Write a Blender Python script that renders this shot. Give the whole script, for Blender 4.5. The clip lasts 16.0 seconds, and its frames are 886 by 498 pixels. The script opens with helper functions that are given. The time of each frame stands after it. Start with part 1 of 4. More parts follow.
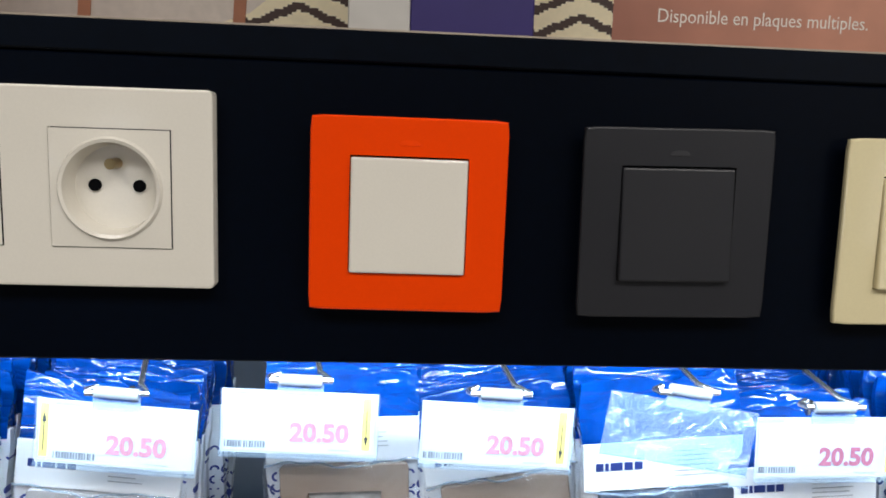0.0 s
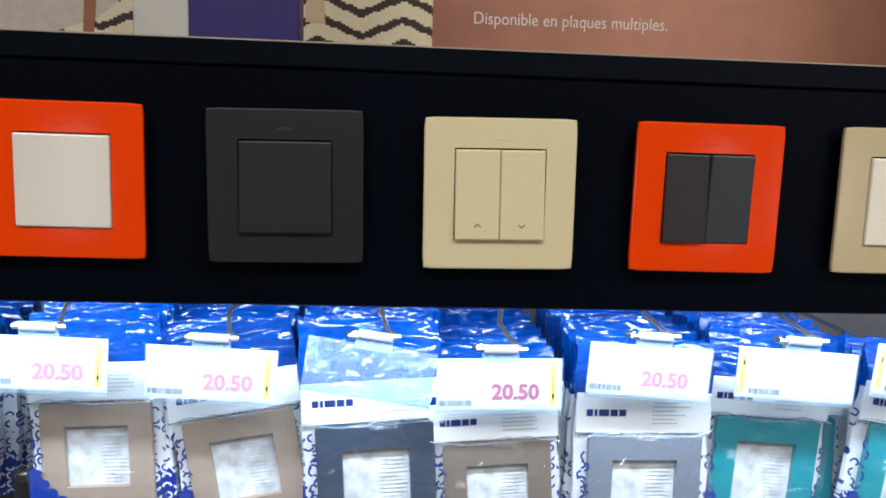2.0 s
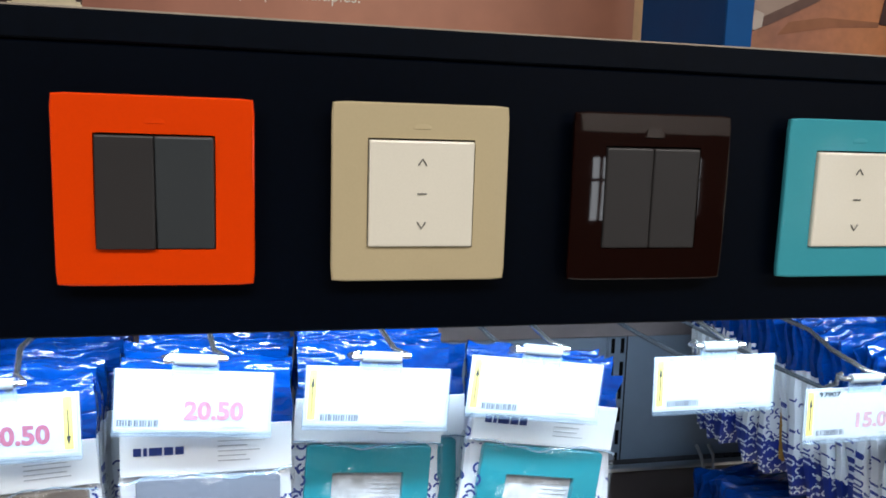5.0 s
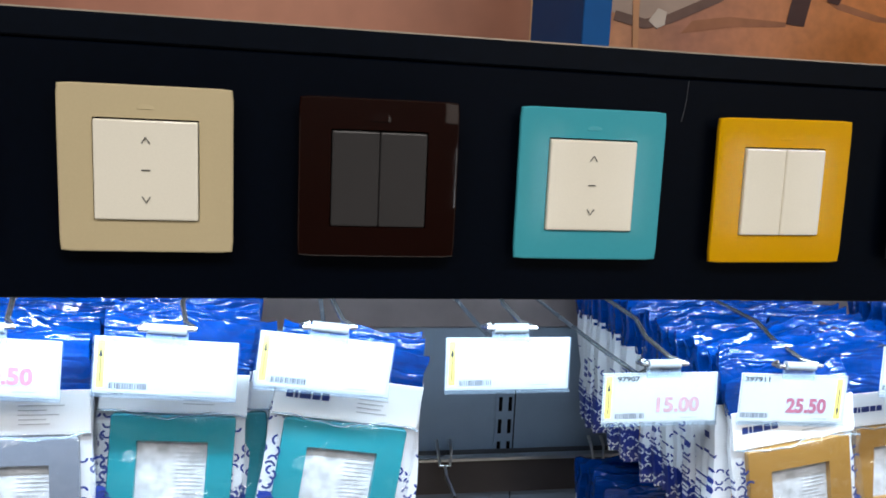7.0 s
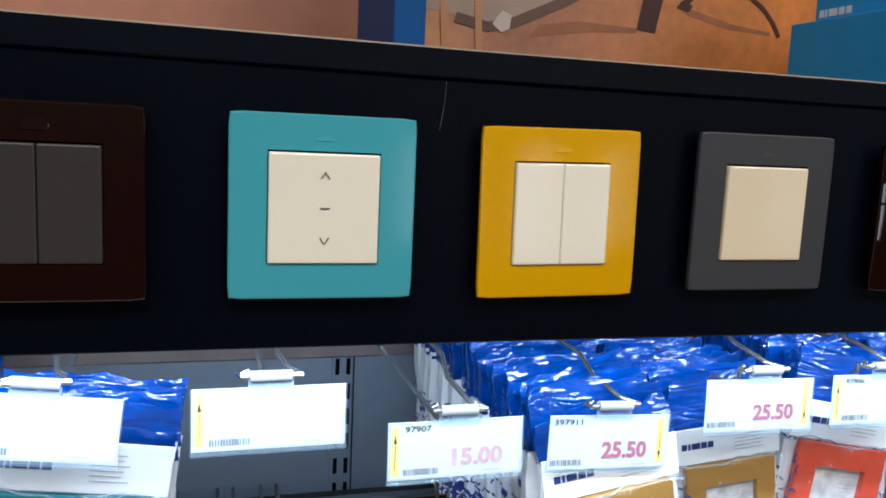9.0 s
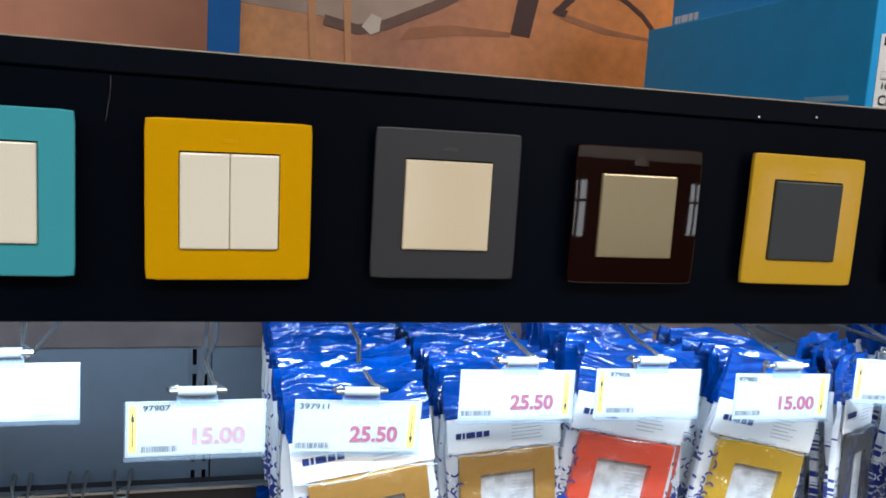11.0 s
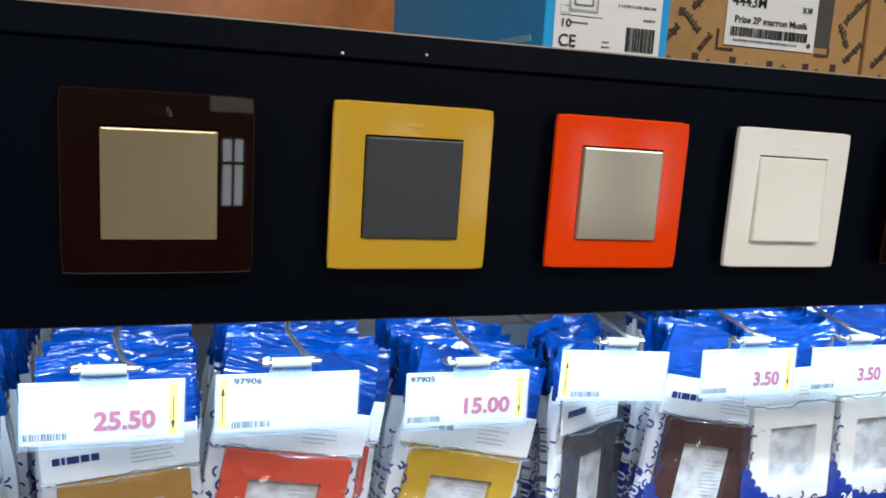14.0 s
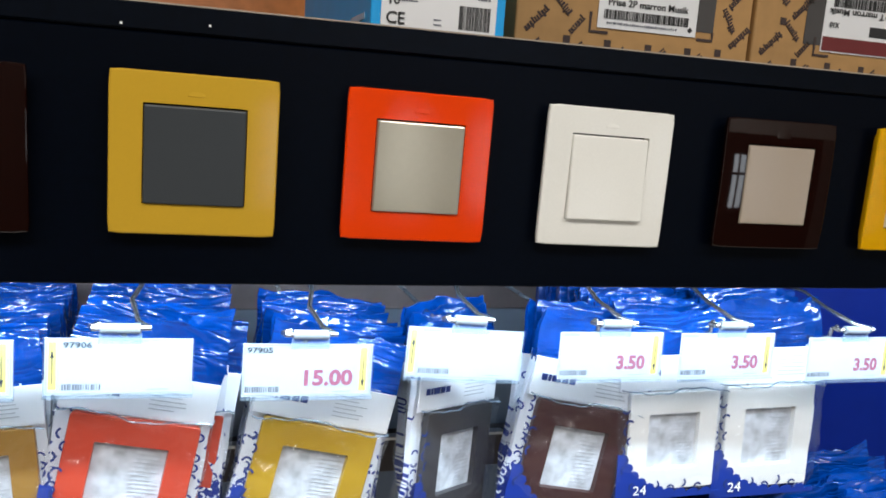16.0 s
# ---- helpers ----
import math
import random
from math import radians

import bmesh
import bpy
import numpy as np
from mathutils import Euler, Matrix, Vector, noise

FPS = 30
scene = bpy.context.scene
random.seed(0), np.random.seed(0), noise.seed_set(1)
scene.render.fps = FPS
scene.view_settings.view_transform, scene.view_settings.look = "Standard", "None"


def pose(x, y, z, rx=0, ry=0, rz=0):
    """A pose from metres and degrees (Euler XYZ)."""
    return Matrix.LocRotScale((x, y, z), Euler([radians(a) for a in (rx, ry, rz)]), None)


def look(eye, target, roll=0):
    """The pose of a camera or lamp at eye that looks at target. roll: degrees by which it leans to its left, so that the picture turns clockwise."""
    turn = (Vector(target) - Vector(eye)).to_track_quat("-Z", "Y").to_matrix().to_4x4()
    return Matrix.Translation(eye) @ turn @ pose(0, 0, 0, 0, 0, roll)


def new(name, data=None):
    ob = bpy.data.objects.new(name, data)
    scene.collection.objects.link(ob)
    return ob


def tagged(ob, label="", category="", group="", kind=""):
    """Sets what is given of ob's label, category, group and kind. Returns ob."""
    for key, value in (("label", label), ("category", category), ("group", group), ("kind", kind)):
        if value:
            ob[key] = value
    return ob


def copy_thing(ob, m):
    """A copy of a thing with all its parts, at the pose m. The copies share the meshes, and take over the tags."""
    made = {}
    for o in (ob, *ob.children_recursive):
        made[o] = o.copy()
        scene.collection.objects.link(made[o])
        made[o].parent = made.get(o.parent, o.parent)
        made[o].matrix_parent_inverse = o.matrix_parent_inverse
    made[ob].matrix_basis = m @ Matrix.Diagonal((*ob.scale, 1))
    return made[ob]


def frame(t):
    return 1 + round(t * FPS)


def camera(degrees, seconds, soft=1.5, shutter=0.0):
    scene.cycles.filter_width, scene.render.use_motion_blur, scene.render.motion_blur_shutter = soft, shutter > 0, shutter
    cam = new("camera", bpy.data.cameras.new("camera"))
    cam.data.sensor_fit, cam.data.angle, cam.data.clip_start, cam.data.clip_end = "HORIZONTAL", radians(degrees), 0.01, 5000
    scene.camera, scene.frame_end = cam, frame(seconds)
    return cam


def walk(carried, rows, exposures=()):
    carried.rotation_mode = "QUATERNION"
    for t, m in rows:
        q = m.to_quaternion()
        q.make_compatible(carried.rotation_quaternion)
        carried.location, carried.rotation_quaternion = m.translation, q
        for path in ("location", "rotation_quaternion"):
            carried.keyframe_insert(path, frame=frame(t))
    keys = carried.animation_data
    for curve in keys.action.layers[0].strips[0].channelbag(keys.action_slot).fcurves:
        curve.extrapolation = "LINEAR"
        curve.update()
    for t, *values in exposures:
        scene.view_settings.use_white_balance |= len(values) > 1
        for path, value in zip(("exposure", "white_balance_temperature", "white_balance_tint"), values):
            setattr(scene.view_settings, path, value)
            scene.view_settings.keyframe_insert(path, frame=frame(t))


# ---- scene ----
cam = camera(57.8, 16.0, soft=1.75)
PATH = [
    (0, (0.008, -0.359, 1.541), (0.128, 1.614, 1.24), 1.9),
    (0.5, (0.066, -0.386, 1.541), (0.178, 1.588, 1.243), 1.9),
    (1, (0.111, -0.411, 1.541), (0.221, 1.564, 1.247), 1.9),
    (1.5, (0.149, -0.43, 1.54), (0.267, 1.544, 1.243), 1.9),
    (2, (0.192, -0.458, 1.535), (0.322, 1.516, 1.241), 1.7),
    (2.5, (0.233, -0.47, 1.533), (0.379, 1.502, 1.235), 1.7),
    (3, (0.258, -0.445, 1.537), (0.417, 1.527, 1.241), 1.5),
    (3.5, (0.279, -0.399, 1.54), (0.572, 1.557, 1.244), 1.7),
    (4, (0.308, -0.373, 1.537), (0.734, 1.557, 1.228), 1.8),
    (4.5, (0.372, -0.38, 1.534), (0.804, 1.548, 1.225), 1.7),
    (5, (0.422, -0.386, 1.535), (0.844, 1.544, 1.223), 1.7),
    (5.2, (0.437, -0.387, 1.536), (0.861, 1.542, 1.223), 1.7),
    (7.3, (0.582, -0.442, 1.532), (0.942, 1.5, 1.218), 2.6),
    (7.5, (0.589, -0.434, 1.535), (0.953, 1.508, 1.224), 2.7),
    (8, (0.596, -0.401, 1.542), (1.086, 1.517, 1.255), 3.1),
    (8.5, (0.615, -0.368, 1.535), (1.188, 1.527, 1.254), 2.9),
    (9, (0.679, -0.377, 1.536), (1.246, 1.52, 1.255), 2.7),
    (9.5, (0.747, -0.399, 1.537), (1.306, 1.5, 1.256), 2.8),
    (9.7, (0.77, -0.405, 1.537), (1.32, 1.499, 1.271), 2.9),
    (11.8, (0.897, -0.462, 1.54), (1.414, 1.449, 1.251), 3.5),
    (12, (0.915, -0.457, 1.538), (1.423, 1.454, 1.238), 3.3),
    (12.5, (0.939, -0.428, 1.541), (1.463, 1.477, 1.23), 3.0),
    (13, (0.965, -0.382, 1.544), (1.631, 1.479, 1.243), 3.4),
    (13.5, (1.013, -0.374, 1.541), (1.697, 1.479, 1.225), 3.0),
    (14, (1.087, -0.397, 1.539), (1.76, 1.457, 1.207), 3.3),
    (14.5, (1.145, -0.425, 1.54), (1.805, 1.434, 1.206), 3.6),
    (15, (1.177, -0.438, 1.541), (1.812, 1.43, 1.213), 4.1),
    (15.5, (1.192, -0.448, 1.54), (1.801, 1.428, 1.21), 4.2),
    (16, (1.211, -0.448, 1.535), (1.798, 1.431, 1.188), 4.1),
]
walk(cam, [(t, look(eye, target, roll)) for t, eye, target, roll in PATH])

# ---- light ----
world = bpy.data.worlds.new("store_air")
scene.world = world
world.use_nodes = True
world.node_tree.nodes["Background"].inputs[0].default_value = (0.55, 0.6, 0.7, 1)
world.node_tree.nodes["Background"].inputs[1].default_value = 0.15


def area_lamp(name, m, sx, sy, watts, color):
    data = bpy.data.lights.new(name, "AREA")
    data.shape, data.size, data.size_y, data.energy, data.color = "RECTANGLE", sx, sy, watts, color
    ob = new(name, data)
    ob.matrix_world = m
    return ob


# cool strip under the shelf, just behind the black board; it shines down and towards the hooks
area_lamp("under_shelf_light", pose(0.75, 0.026, 1.450, 44, 0, 0), 3.2, 0.010, 10.8, (0.68, 0.855, 1.0))
# ceiling lamps of the shop
for lx, ly, lw in ((-0.95, -1.8, 37.0), (0.75, -1.8, 37.0), (2.45, -1.8, 36.0)):
    area_lamp("ceiling_lamp", pose(lx, ly, 3.12, 0, 0, 0), 1.3, 0.9, lw, (1.0, 0.965, 0.925))
# daylight through the tall windows of the shop front
WINDOWS = (-1.9, -1.1, 1.62, 2.07, 2.53, 2.98, 3.43, 3.88, 4.33)
for wx in WINDOWS:
    area_lamp("shop_window_light", look((wx, -2.97, 1.30), (wx, 0, 1.30)), 0.18, 0.50, 1.05, (0.86, 0.93, 1.0))

# ---- materials ----
MATS = {}


def mat(name, color, rough=0.5, metal=0.0, var=0.06, grain=60.0, bump=0.05, big=6.0, coat=0.0, random_shift=0.0, emit=0.0, spec=0.5):
    if name in MATS:
        return MATS[name]
    m = bpy.data.materials.new(name)
    m.use_nodes = True
    nt = m.node_tree
    b = nt.nodes["Principled BSDF"]
    co = nt.nodes.new("ShaderNodeTexCoord")
    n1 = nt.nodes.new("ShaderNodeTexNoise")
    n1.inputs["Scale"].default_value = grain
    n1.inputs["Detail"].default_value = 5
    n2 = nt.nodes.new("ShaderNodeTexNoise")
    n2.inputs["Scale"].default_value = big
    n2.inputs["Detail"].default_value = 3
    nt.links.new(co.outputs["Object"], n1.inputs["Vector"])
    nt.links.new(co.outputs["Object"], n2.inputs["Vector"])
    add = nt.nodes.new("ShaderNodeMath")
    add.operation = "ADD"
    nt.links.new(n1.outputs[0], add.inputs[0])
    nt.links.new(n2.outputs[0], add.inputs[1])
    mr = nt.nodes.new("ShaderNodeMapRange")
    mr.inputs["From Min"].default_value, mr.inputs["From Max"].default_value = 0.6, 1.4
    mr.inputs["To Min"].default_value, mr.inputs["To Max"].default_value = 1 - var, 1 + var
    nt.links.new(add.outputs[0], mr.inputs["Value"])
    val = mr.outputs[0]
    if random_shift:
        oi = nt.nodes.new("ShaderNodeObjectInfo")
        r2 = nt.nodes.new("ShaderNodeMapRange")
        r2.inputs["To Min"].default_value, r2.inputs["To Max"].default_value = 1 - random_shift, 1 + random_shift
        nt.links.new(oi.outputs["Random"], r2.inputs["Value"])
        mu = nt.nodes.new("ShaderNodeMath")
        mu.operation = "MULTIPLY"
        nt.links.new(val, mu.inputs[0])
        nt.links.new(r2.outputs[0], mu.inputs[1])
        val = mu.outputs[0]
    hsv = nt.nodes.new("ShaderNodeHueSaturation")
    hsv.inputs["Color"].default_value = (*color, 1)
    nt.links.new(val, hsv.inputs["Value"])
    nt.links.new(hsv.outputs[0], b.inputs["Base Color"])
    rr = nt.nodes.new("ShaderNodeMapRange")
    rr.inputs["To Min"].default_value, rr.inputs["To Max"].default_value = max(0.02, rough - 0.08), min(1, rough + 0.08)
    nt.links.new(n2.outputs[0], rr.inputs["Value"])
    nt.links.new(rr.outputs[0], b.inputs["Roughness"])
    b.inputs["Metallic"].default_value = metal
    b.inputs["Specular IOR Level"].default_value = spec
    b.inputs["Coat Weight"].default_value = coat
    b.inputs["Coat Roughness"].default_value = 0.05
    if bump:
        bp = nt.nodes.new("ShaderNodeBump")
        bp.inputs["Strength"].default_value = bump
        bp.inputs["Distance"].default_value = 0.001
        nt.links.new(n1.outputs[0], bp.inputs["Height"])
        nt.links.new(bp.outputs[0], b.inputs["Normal"])
    if emit:
        b.inputs["Emission Color"].default_value = (*color, 1)
        b.inputs["Emission Strength"].default_value = emit
    MATS[name] = m
    return m


def film_mat(name, tint, gloss, wrinkle, scale, milk=0.0):
    """Thin clear plastic: lets light through, with a crumpled gloss."""
    m = bpy.data.materials.new(name)
    m.use_nodes = True
    nt = m.node_tree
    nt.nodes.clear()
    out = nt.nodes.new("ShaderNodeOutputMaterial")
    tr = nt.nodes.new("ShaderNodeBsdfTransparent")
    tr.inputs[0].default_value = (*tint, 1)
    gl = nt.nodes.new("ShaderNodeBsdfGlossy")
    gl.inputs["Roughness"].default_value = 0.13
    lw = nt.nodes.new("ShaderNodeLayerWeight")
    fr = nt.nodes.new("ShaderNodeMath")
    fr.operation = "POWER"
    fr.inputs[1].default_value = 4.0
    nt.links.new(lw.outputs["Facing"], fr.inputs[0])
    ml = nt.nodes.new("ShaderNodeMath")
    ml.operation = "MULTIPLY_ADD"
    ml.inputs[1].default_value = 0.5
    ml.inputs[2].default_value = gloss
    co = nt.nodes.new("ShaderNodeTexCoord")
    no = nt.nodes.new("ShaderNodeTexNoise")
    no.inputs["Scale"].default_value = scale
    no.inputs["Detail"].default_value = 3
    no.inputs["Distortion"].default_value = 1.5
    bp = nt.nodes.new("ShaderNodeBump")
    bp.inputs["Strength"].default_value = wrinkle
    bp.inputs["Distance"].default_value = 0.010
    mix = nt.nodes.new("ShaderNodeMixShader")
    nt.links.new(co.outputs["Object"], no.inputs["Vector"])
    nt.links.new(no.outputs[0], bp.inputs["Height"])
    nt.links.new(bp.outputs[0], gl.inputs["Normal"])
    nt.links.new(fr.outputs[0], ml.inputs[0])
    nt.links.new(ml.outputs[0], mix.inputs[0])
    if milk:
        df = nt.nodes.new("ShaderNodeBsdfDiffuse")
        df.inputs[0].default_value = (0.62, 0.80, 1.0, 1)
        mm = nt.nodes.new("ShaderNodeMixShader")
        mm.inputs[0].default_value = milk
        nt.links.new(tr.outputs[0], mm.inputs[1])
        nt.links.new(df.outputs[0], mm.inputs[2])
        nt.links.new(mm.outputs[0], mix.inputs[1])
    else:
        nt.links.new(tr.outputs[0], mix.inputs[1])
    nt.links.new(gl.outputs[0], mix.inputs[2])
    nt.links.new(mix.outputs[0], out.inputs[0])
    return m


def crumple_mat(name, color):
    """Crinkled blue plastic foil."""
    m = mat(name, color, 0.075, 0, 0.4, 55, 0, 25, coat=0.0, random_shift=0.25, spec=0.5)
    nt = m.node_tree
    b = nt.nodes["Principled BSDF"]
    co = nt.nodes.new("ShaderNodeTexCoord")
    mp = nt.nodes.new("ShaderNodeMapping")
    mp.inputs["Scale"].default_value = (12, 34, 60)
    oi = nt.nodes.new("ShaderNodeObjectInfo")
    ad = nt.nodes.new("ShaderNodeVectorMath")
    ad.operation = "ADD"
    no = nt.nodes.new("ShaderNodeTexNoise")
    no.inputs["Scale"].default_value = 1.0
    no.inputs["Detail"].default_value = 1.5
    no.inputs["Distortion"].default_value = 1.6
    bp = nt.nodes.new("ShaderNodeBump")
    bp.inputs["Strength"].default_value = 0.5
    bp.inputs["Distance"].default_value = 0.012
    nt.links.new(co.outputs["Object"], mp.inputs["Vector"])
    nt.links.new(mp.outputs[0], ad.inputs[0])
    sc = nt.nodes.new("ShaderNodeMath")
    sc.operation = "MULTIPLY"
    sc.inputs[1].default_value = 40
    nt.links.new(oi.outputs["Random"], sc.inputs[0])
    nt.links.new(sc.outputs[0], ad.inputs[1])
    nt.links.new(ad.outputs[0], no.inputs["Vector"])
    su = nt.nodes.new("ShaderNodeMath")
    su.operation = "SUBTRACT"
    su.inputs[1].default_value = 0.5
    ab = nt.nodes.new("ShaderNodeMath")
    ab.operation = "ABSOLUTE"
    nt.links.new(no.outputs[0], su.inputs[0])
    nt.links.new(su.outputs[0], ab.inputs[0])
    nt.links.new(ab.outputs[0], bp.inputs["Height"])
    nt.links.new(bp.outputs[0], b.inputs["Normal"])
    nt.links.new(bp.outputs[0], b.inputs["Coat Normal"])
    return m


def ramp_print(name, stops, axis, low, high, rough=0.45, grain=90, var=0.12):
    """A printed picture's soft change of colour along one axis."""
    m = mat(name, (0.5, 0.5, 0.5), rough, 0, var, grain, 0.02, 14)
    nt = m.node_tree
    hsv = next(n for n in nt.nodes if n.type == "HUE_SAT")
    co = nt.nodes.new("ShaderNodeTexCoord")
    sp = nt.nodes.new("ShaderNodeSeparateXYZ")
    mr = nt.nodes.new("ShaderNodeMapRange")
    mr.inputs["From Min"].default_value, mr.inputs["From Max"].default_value = low, high
    cr = nt.nodes.new("ShaderNodeValToRGB")
    cr.color_ramp.elements[0].color, cr.color_ramp.elements[1].color = (*stops[0], 1), (*stops[-1], 1)
    for k, c in enumerate(stops[1:-1], 1):
        e = cr.color_ramp.elements.new(k / (len(stops) - 1))
        e.color = (*c, 1)
    nt.links.new(co.outputs["Object"], sp.inputs[0])
    nt.links.new(sp.outputs["XYZ".index(axis)], mr.inputs["Value"])
    nt.links.new(mr.outputs[0], cr.inputs[0])
    nt.links.new(cr.outputs[0], hsv.inputs["Color"])
    return m


def zigzag_mat():
    """Printed rug: cream with stepped dark zigzags."""
    m = mat("rug_print", (0.62, 0.45, 0.24), 0.5, 0, 0.08, 120, 0.02, 14)
    nt = m.node_tree
    hsv = next(n for n in nt.nodes if n.type == "HUE_SAT")
    co = nt.nodes.new("ShaderNodeTexCoord")
    sp = nt.nodes.new("ShaderNodeSeparateXYZ")
    nt.links.new(co.outputs["Object"], sp.inputs[0])

    def op(kind, a, b=None, c=None):
        n = nt.nodes.new("ShaderNodeMath")
        n.operation = kind
        for k, v in enumerate((a, b, c)):
            if v is None:
                continue
            if isinstance(v, (int, float)):
                n.inputs[k].default_value = v
            else:
                nt.links.new(v, n.inputs[k])
        return n.outputs[0]

    u = op("SNAP", sp.outputs[0], 0.0046)
    v = op("SNAP", sp.outputs[2], 0.0025)
    zig = op("MULTIPLY", op("PINGPONG", u, 0.05), 0.42)
    band = op("MODULO", op("ADD", op("ADD", v, zig), 5.0), 0.026)
    dark = op("LESS_THAN", band, 0.0092)
    mx = nt.nodes.new("ShaderNodeMix")
    mx.data_type = "RGBA"
    mx.inputs[6].default_value = (0.95, 0.82, 0.56, 1)
    mx.inputs[7].default_value = (0.055, 0.026, 0.018, 1)
    nt.links.new(dark, mx.inputs[0])
    nt.links.new(mx.outputs[2], hsv.inputs["Color"])
    return m


def sleeve_mat():
    """White bag with loose blue scale marks that crowd together towards its foot."""
    m = mat("printed_sleeve", (0.8, 0.82, 0.85), 0.35, 0, 0.04, 50, 0.1, 14, coat=0.3)
    nt = m.node_tree
    hsv = next(n for n in nt.nodes if n.type == "HUE_SAT")
    co = nt.nodes.new("ShaderNodeTexCoord")
    sp = nt.nodes.new("ShaderNodeSeparateXYZ")
    oi = nt.nodes.new("ShaderNodeObjectInfo")
    nt.links.new(co.outputs["Object"], sp.inputs[0])

    def op(kind, a, b=None):
        n = nt.nodes.new("ShaderNodeMath")
        n.operation = kind
        for k, v in enumerate((a, b)):
            if isinstance(v, (int, float)):
                n.inputs[k].default_value = v
            elif v is not None:
                nt.links.new(v, n.inputs[k])
        return n.outputs[0]

    u, v = op("DIVIDE", sp.outputs[0], 0.0078), op("DIVIDE", sp.outputs[2], 0.0072)
    cu, cv = op("FLOOR", u), op("FLOOR", v)
    lu, lv = op("SUBTRACT", op("SUBTRACT", u, cu), 0.5), op("SUBTRACT", op("SUBTRACT", v, cv), 0.42)
    cell = nt.nodes.new("ShaderNodeCombineXYZ")
    for k, w in enumerate((cu, cv, op("MULTIPLY", oi.outputs["Random"], 50.0))):
        nt.links.new(w, cell.inputs[k])
    wn = nt.nodes.new("ShaderNodeTexWhiteNoise")
    nt.links.new(cell.outputs[0], wn.inputs["Vector"])
    turn = op("MULTIPLY", op("FLOOR", op("MULTIPLY", wn.outputs["Value"], 4.0)), 1.5708)
    ca, sa = op("COSINE", turn), op("SINE", turn)
    ru = op("ADD", op("MULTIPLY", lu, ca), op("MULTIPLY", lv, sa))
    rv = op("SUBTRACT", op("MULTIPLY", lv, ca), op("MULTIPLY", lu, sa))
    ring = op("LESS_THAN", op("ABSOLUTE", op("SUBTRACT", op("SQRT", op("ADD", op("MULTIPLY", ru, ru), op("MULTIPLY", rv, rv))), 0.34)), 0.10)
    arc = op("MULTIPLY", ring, op("LESS_THAN", rv, 0.02))
    crowd = nt.nodes.new("ShaderNodeMapRange")
    crowd.inputs["From Min"].default_value, crowd.inputs["From Max"].default_value = -0.055, -0.112
    nt.links.new(sp.outputs[2], crowd.inputs["Value"])
    colour = nt.nodes.new("ShaderNodeSeparateXYZ")
    nt.links.new(wn.outputs["Color"], colour.inputs[0])
    there = op("LESS_THAN", colour.outputs[1], crowd.outputs[0])
    foot = op("LESS_THAN", op("ADD", sp.outputs[2], op("MULTIPLY", op("SINE", op("MULTIPLY", u, 6.2832)), 0.0022)), -0.122)
    mark = op("MULTIPLY", arc, there)
    blue = op("ABSOLUTE", op("SUBTRACT", foot, mark))
    mx = nt.nodes.new("ShaderNodeMix")
    mx.data_type = "RGBA"
    mx.inputs[6].default_value = (0.70, 0.73, 0.79, 1)
    mx.inputs[7].default_value = (0.008, 0.028, 0.24, 1)
    nt.links.new(blue, mx.inputs[0])
    nt.links.new(mx.outputs[2], hsv.inputs["Color"])
    return m


BLACK = mat("black_melamine", (0.0004, 0.0016, 0.0050), 0.40, 0, 0.4, 240, 0.08, 4, spec=0.085)
# lighter, bluer black: the stronger light on the top strip is in its colour
BLACK_TRIM = mat("lit_black_trim", (0.0011, 0.0027, 0.0066), 0.40, 0, 0.4, 160, 0.08, 4, spec=0.10)
EDGE = mat("pale_board_edge", (0.40, 0.33, 0.26), 0.6, 0, 0.2, 90, 0.05)
STEEL = mat("zinc_wire", (0.62, 0.62, 0.62), 0.28, 1.0, 0.1, 60, 0.02)
WIRE = mat("bright_wire", (0.36, 0.36, 0.37), 0.26, 0.9, 0.1, 60, 0.02)
GREY_STEEL = mat("grey_back_panel", (0.155, 0.20, 0.27), 0.5, 0, 0.08, 40, 0.05, 4)
SLOT = mat("slot_black", (0.003, 0.003, 0.004), 0.9, spec=0.05)
WHITE_CARD = mat("white_card", (0.82, 0.82, 0.82), 0.5, 0, 0.03, 40, 0.02)
TAG_PAPER = mat("tag_paper", (0.82, 0.82, 0.82), 0.5, 0, 0.03, 40, 0.02)
paper = TAG_PAPER.node_tree
through_paper = paper.nodes.new("ShaderNodeBsdfTranslucent")
through_paper.inputs[0].default_value = (0.86, 0.90, 0.95, 1)
paper_mix = paper.nodes.new("ShaderNodeMixShader")
paper_mix.inputs[0].default_value = 0.45
paper_out = next(n for n in paper.nodes if n.type == "OUTPUT_MATERIAL")
paper.links.new(paper.nodes["Principled BSDF"].outputs[0], paper_mix.inputs[1])
paper.links.new(through_paper.outputs[0], paper_mix.inputs[2])
paper.links.new(paper_mix.outputs[0], paper_out.inputs[0])
# one pink ink in three strengths; the two paler ones have glare in their colour
GLARE_WASHED_INK = mat("glare_washed_pink_ink", (0.47, 0.27, 0.31), 0.5, 0, 0.3, 300, 0)
GLARE_PALE_INK = mat("glare_pale_pink_ink", (0.49, 0.19, 0.26), 0.5, 0, 0.3, 300, 0)
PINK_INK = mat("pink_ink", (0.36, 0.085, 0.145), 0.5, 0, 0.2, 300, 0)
GREY_INK = mat("grey_ink", (0.16, 0.17, 0.2), 0.6, 0, 0.2, 200, 0)
YELLOW = mat("yellow_card", (0.84, 0.67, 0.15), 0.5, 0, 0.05, 60, 0)
FAINT_INK = mat("faint_ink", (0.40, 0.41, 0.44), 0.6, 0, 0.2, 200, 0)
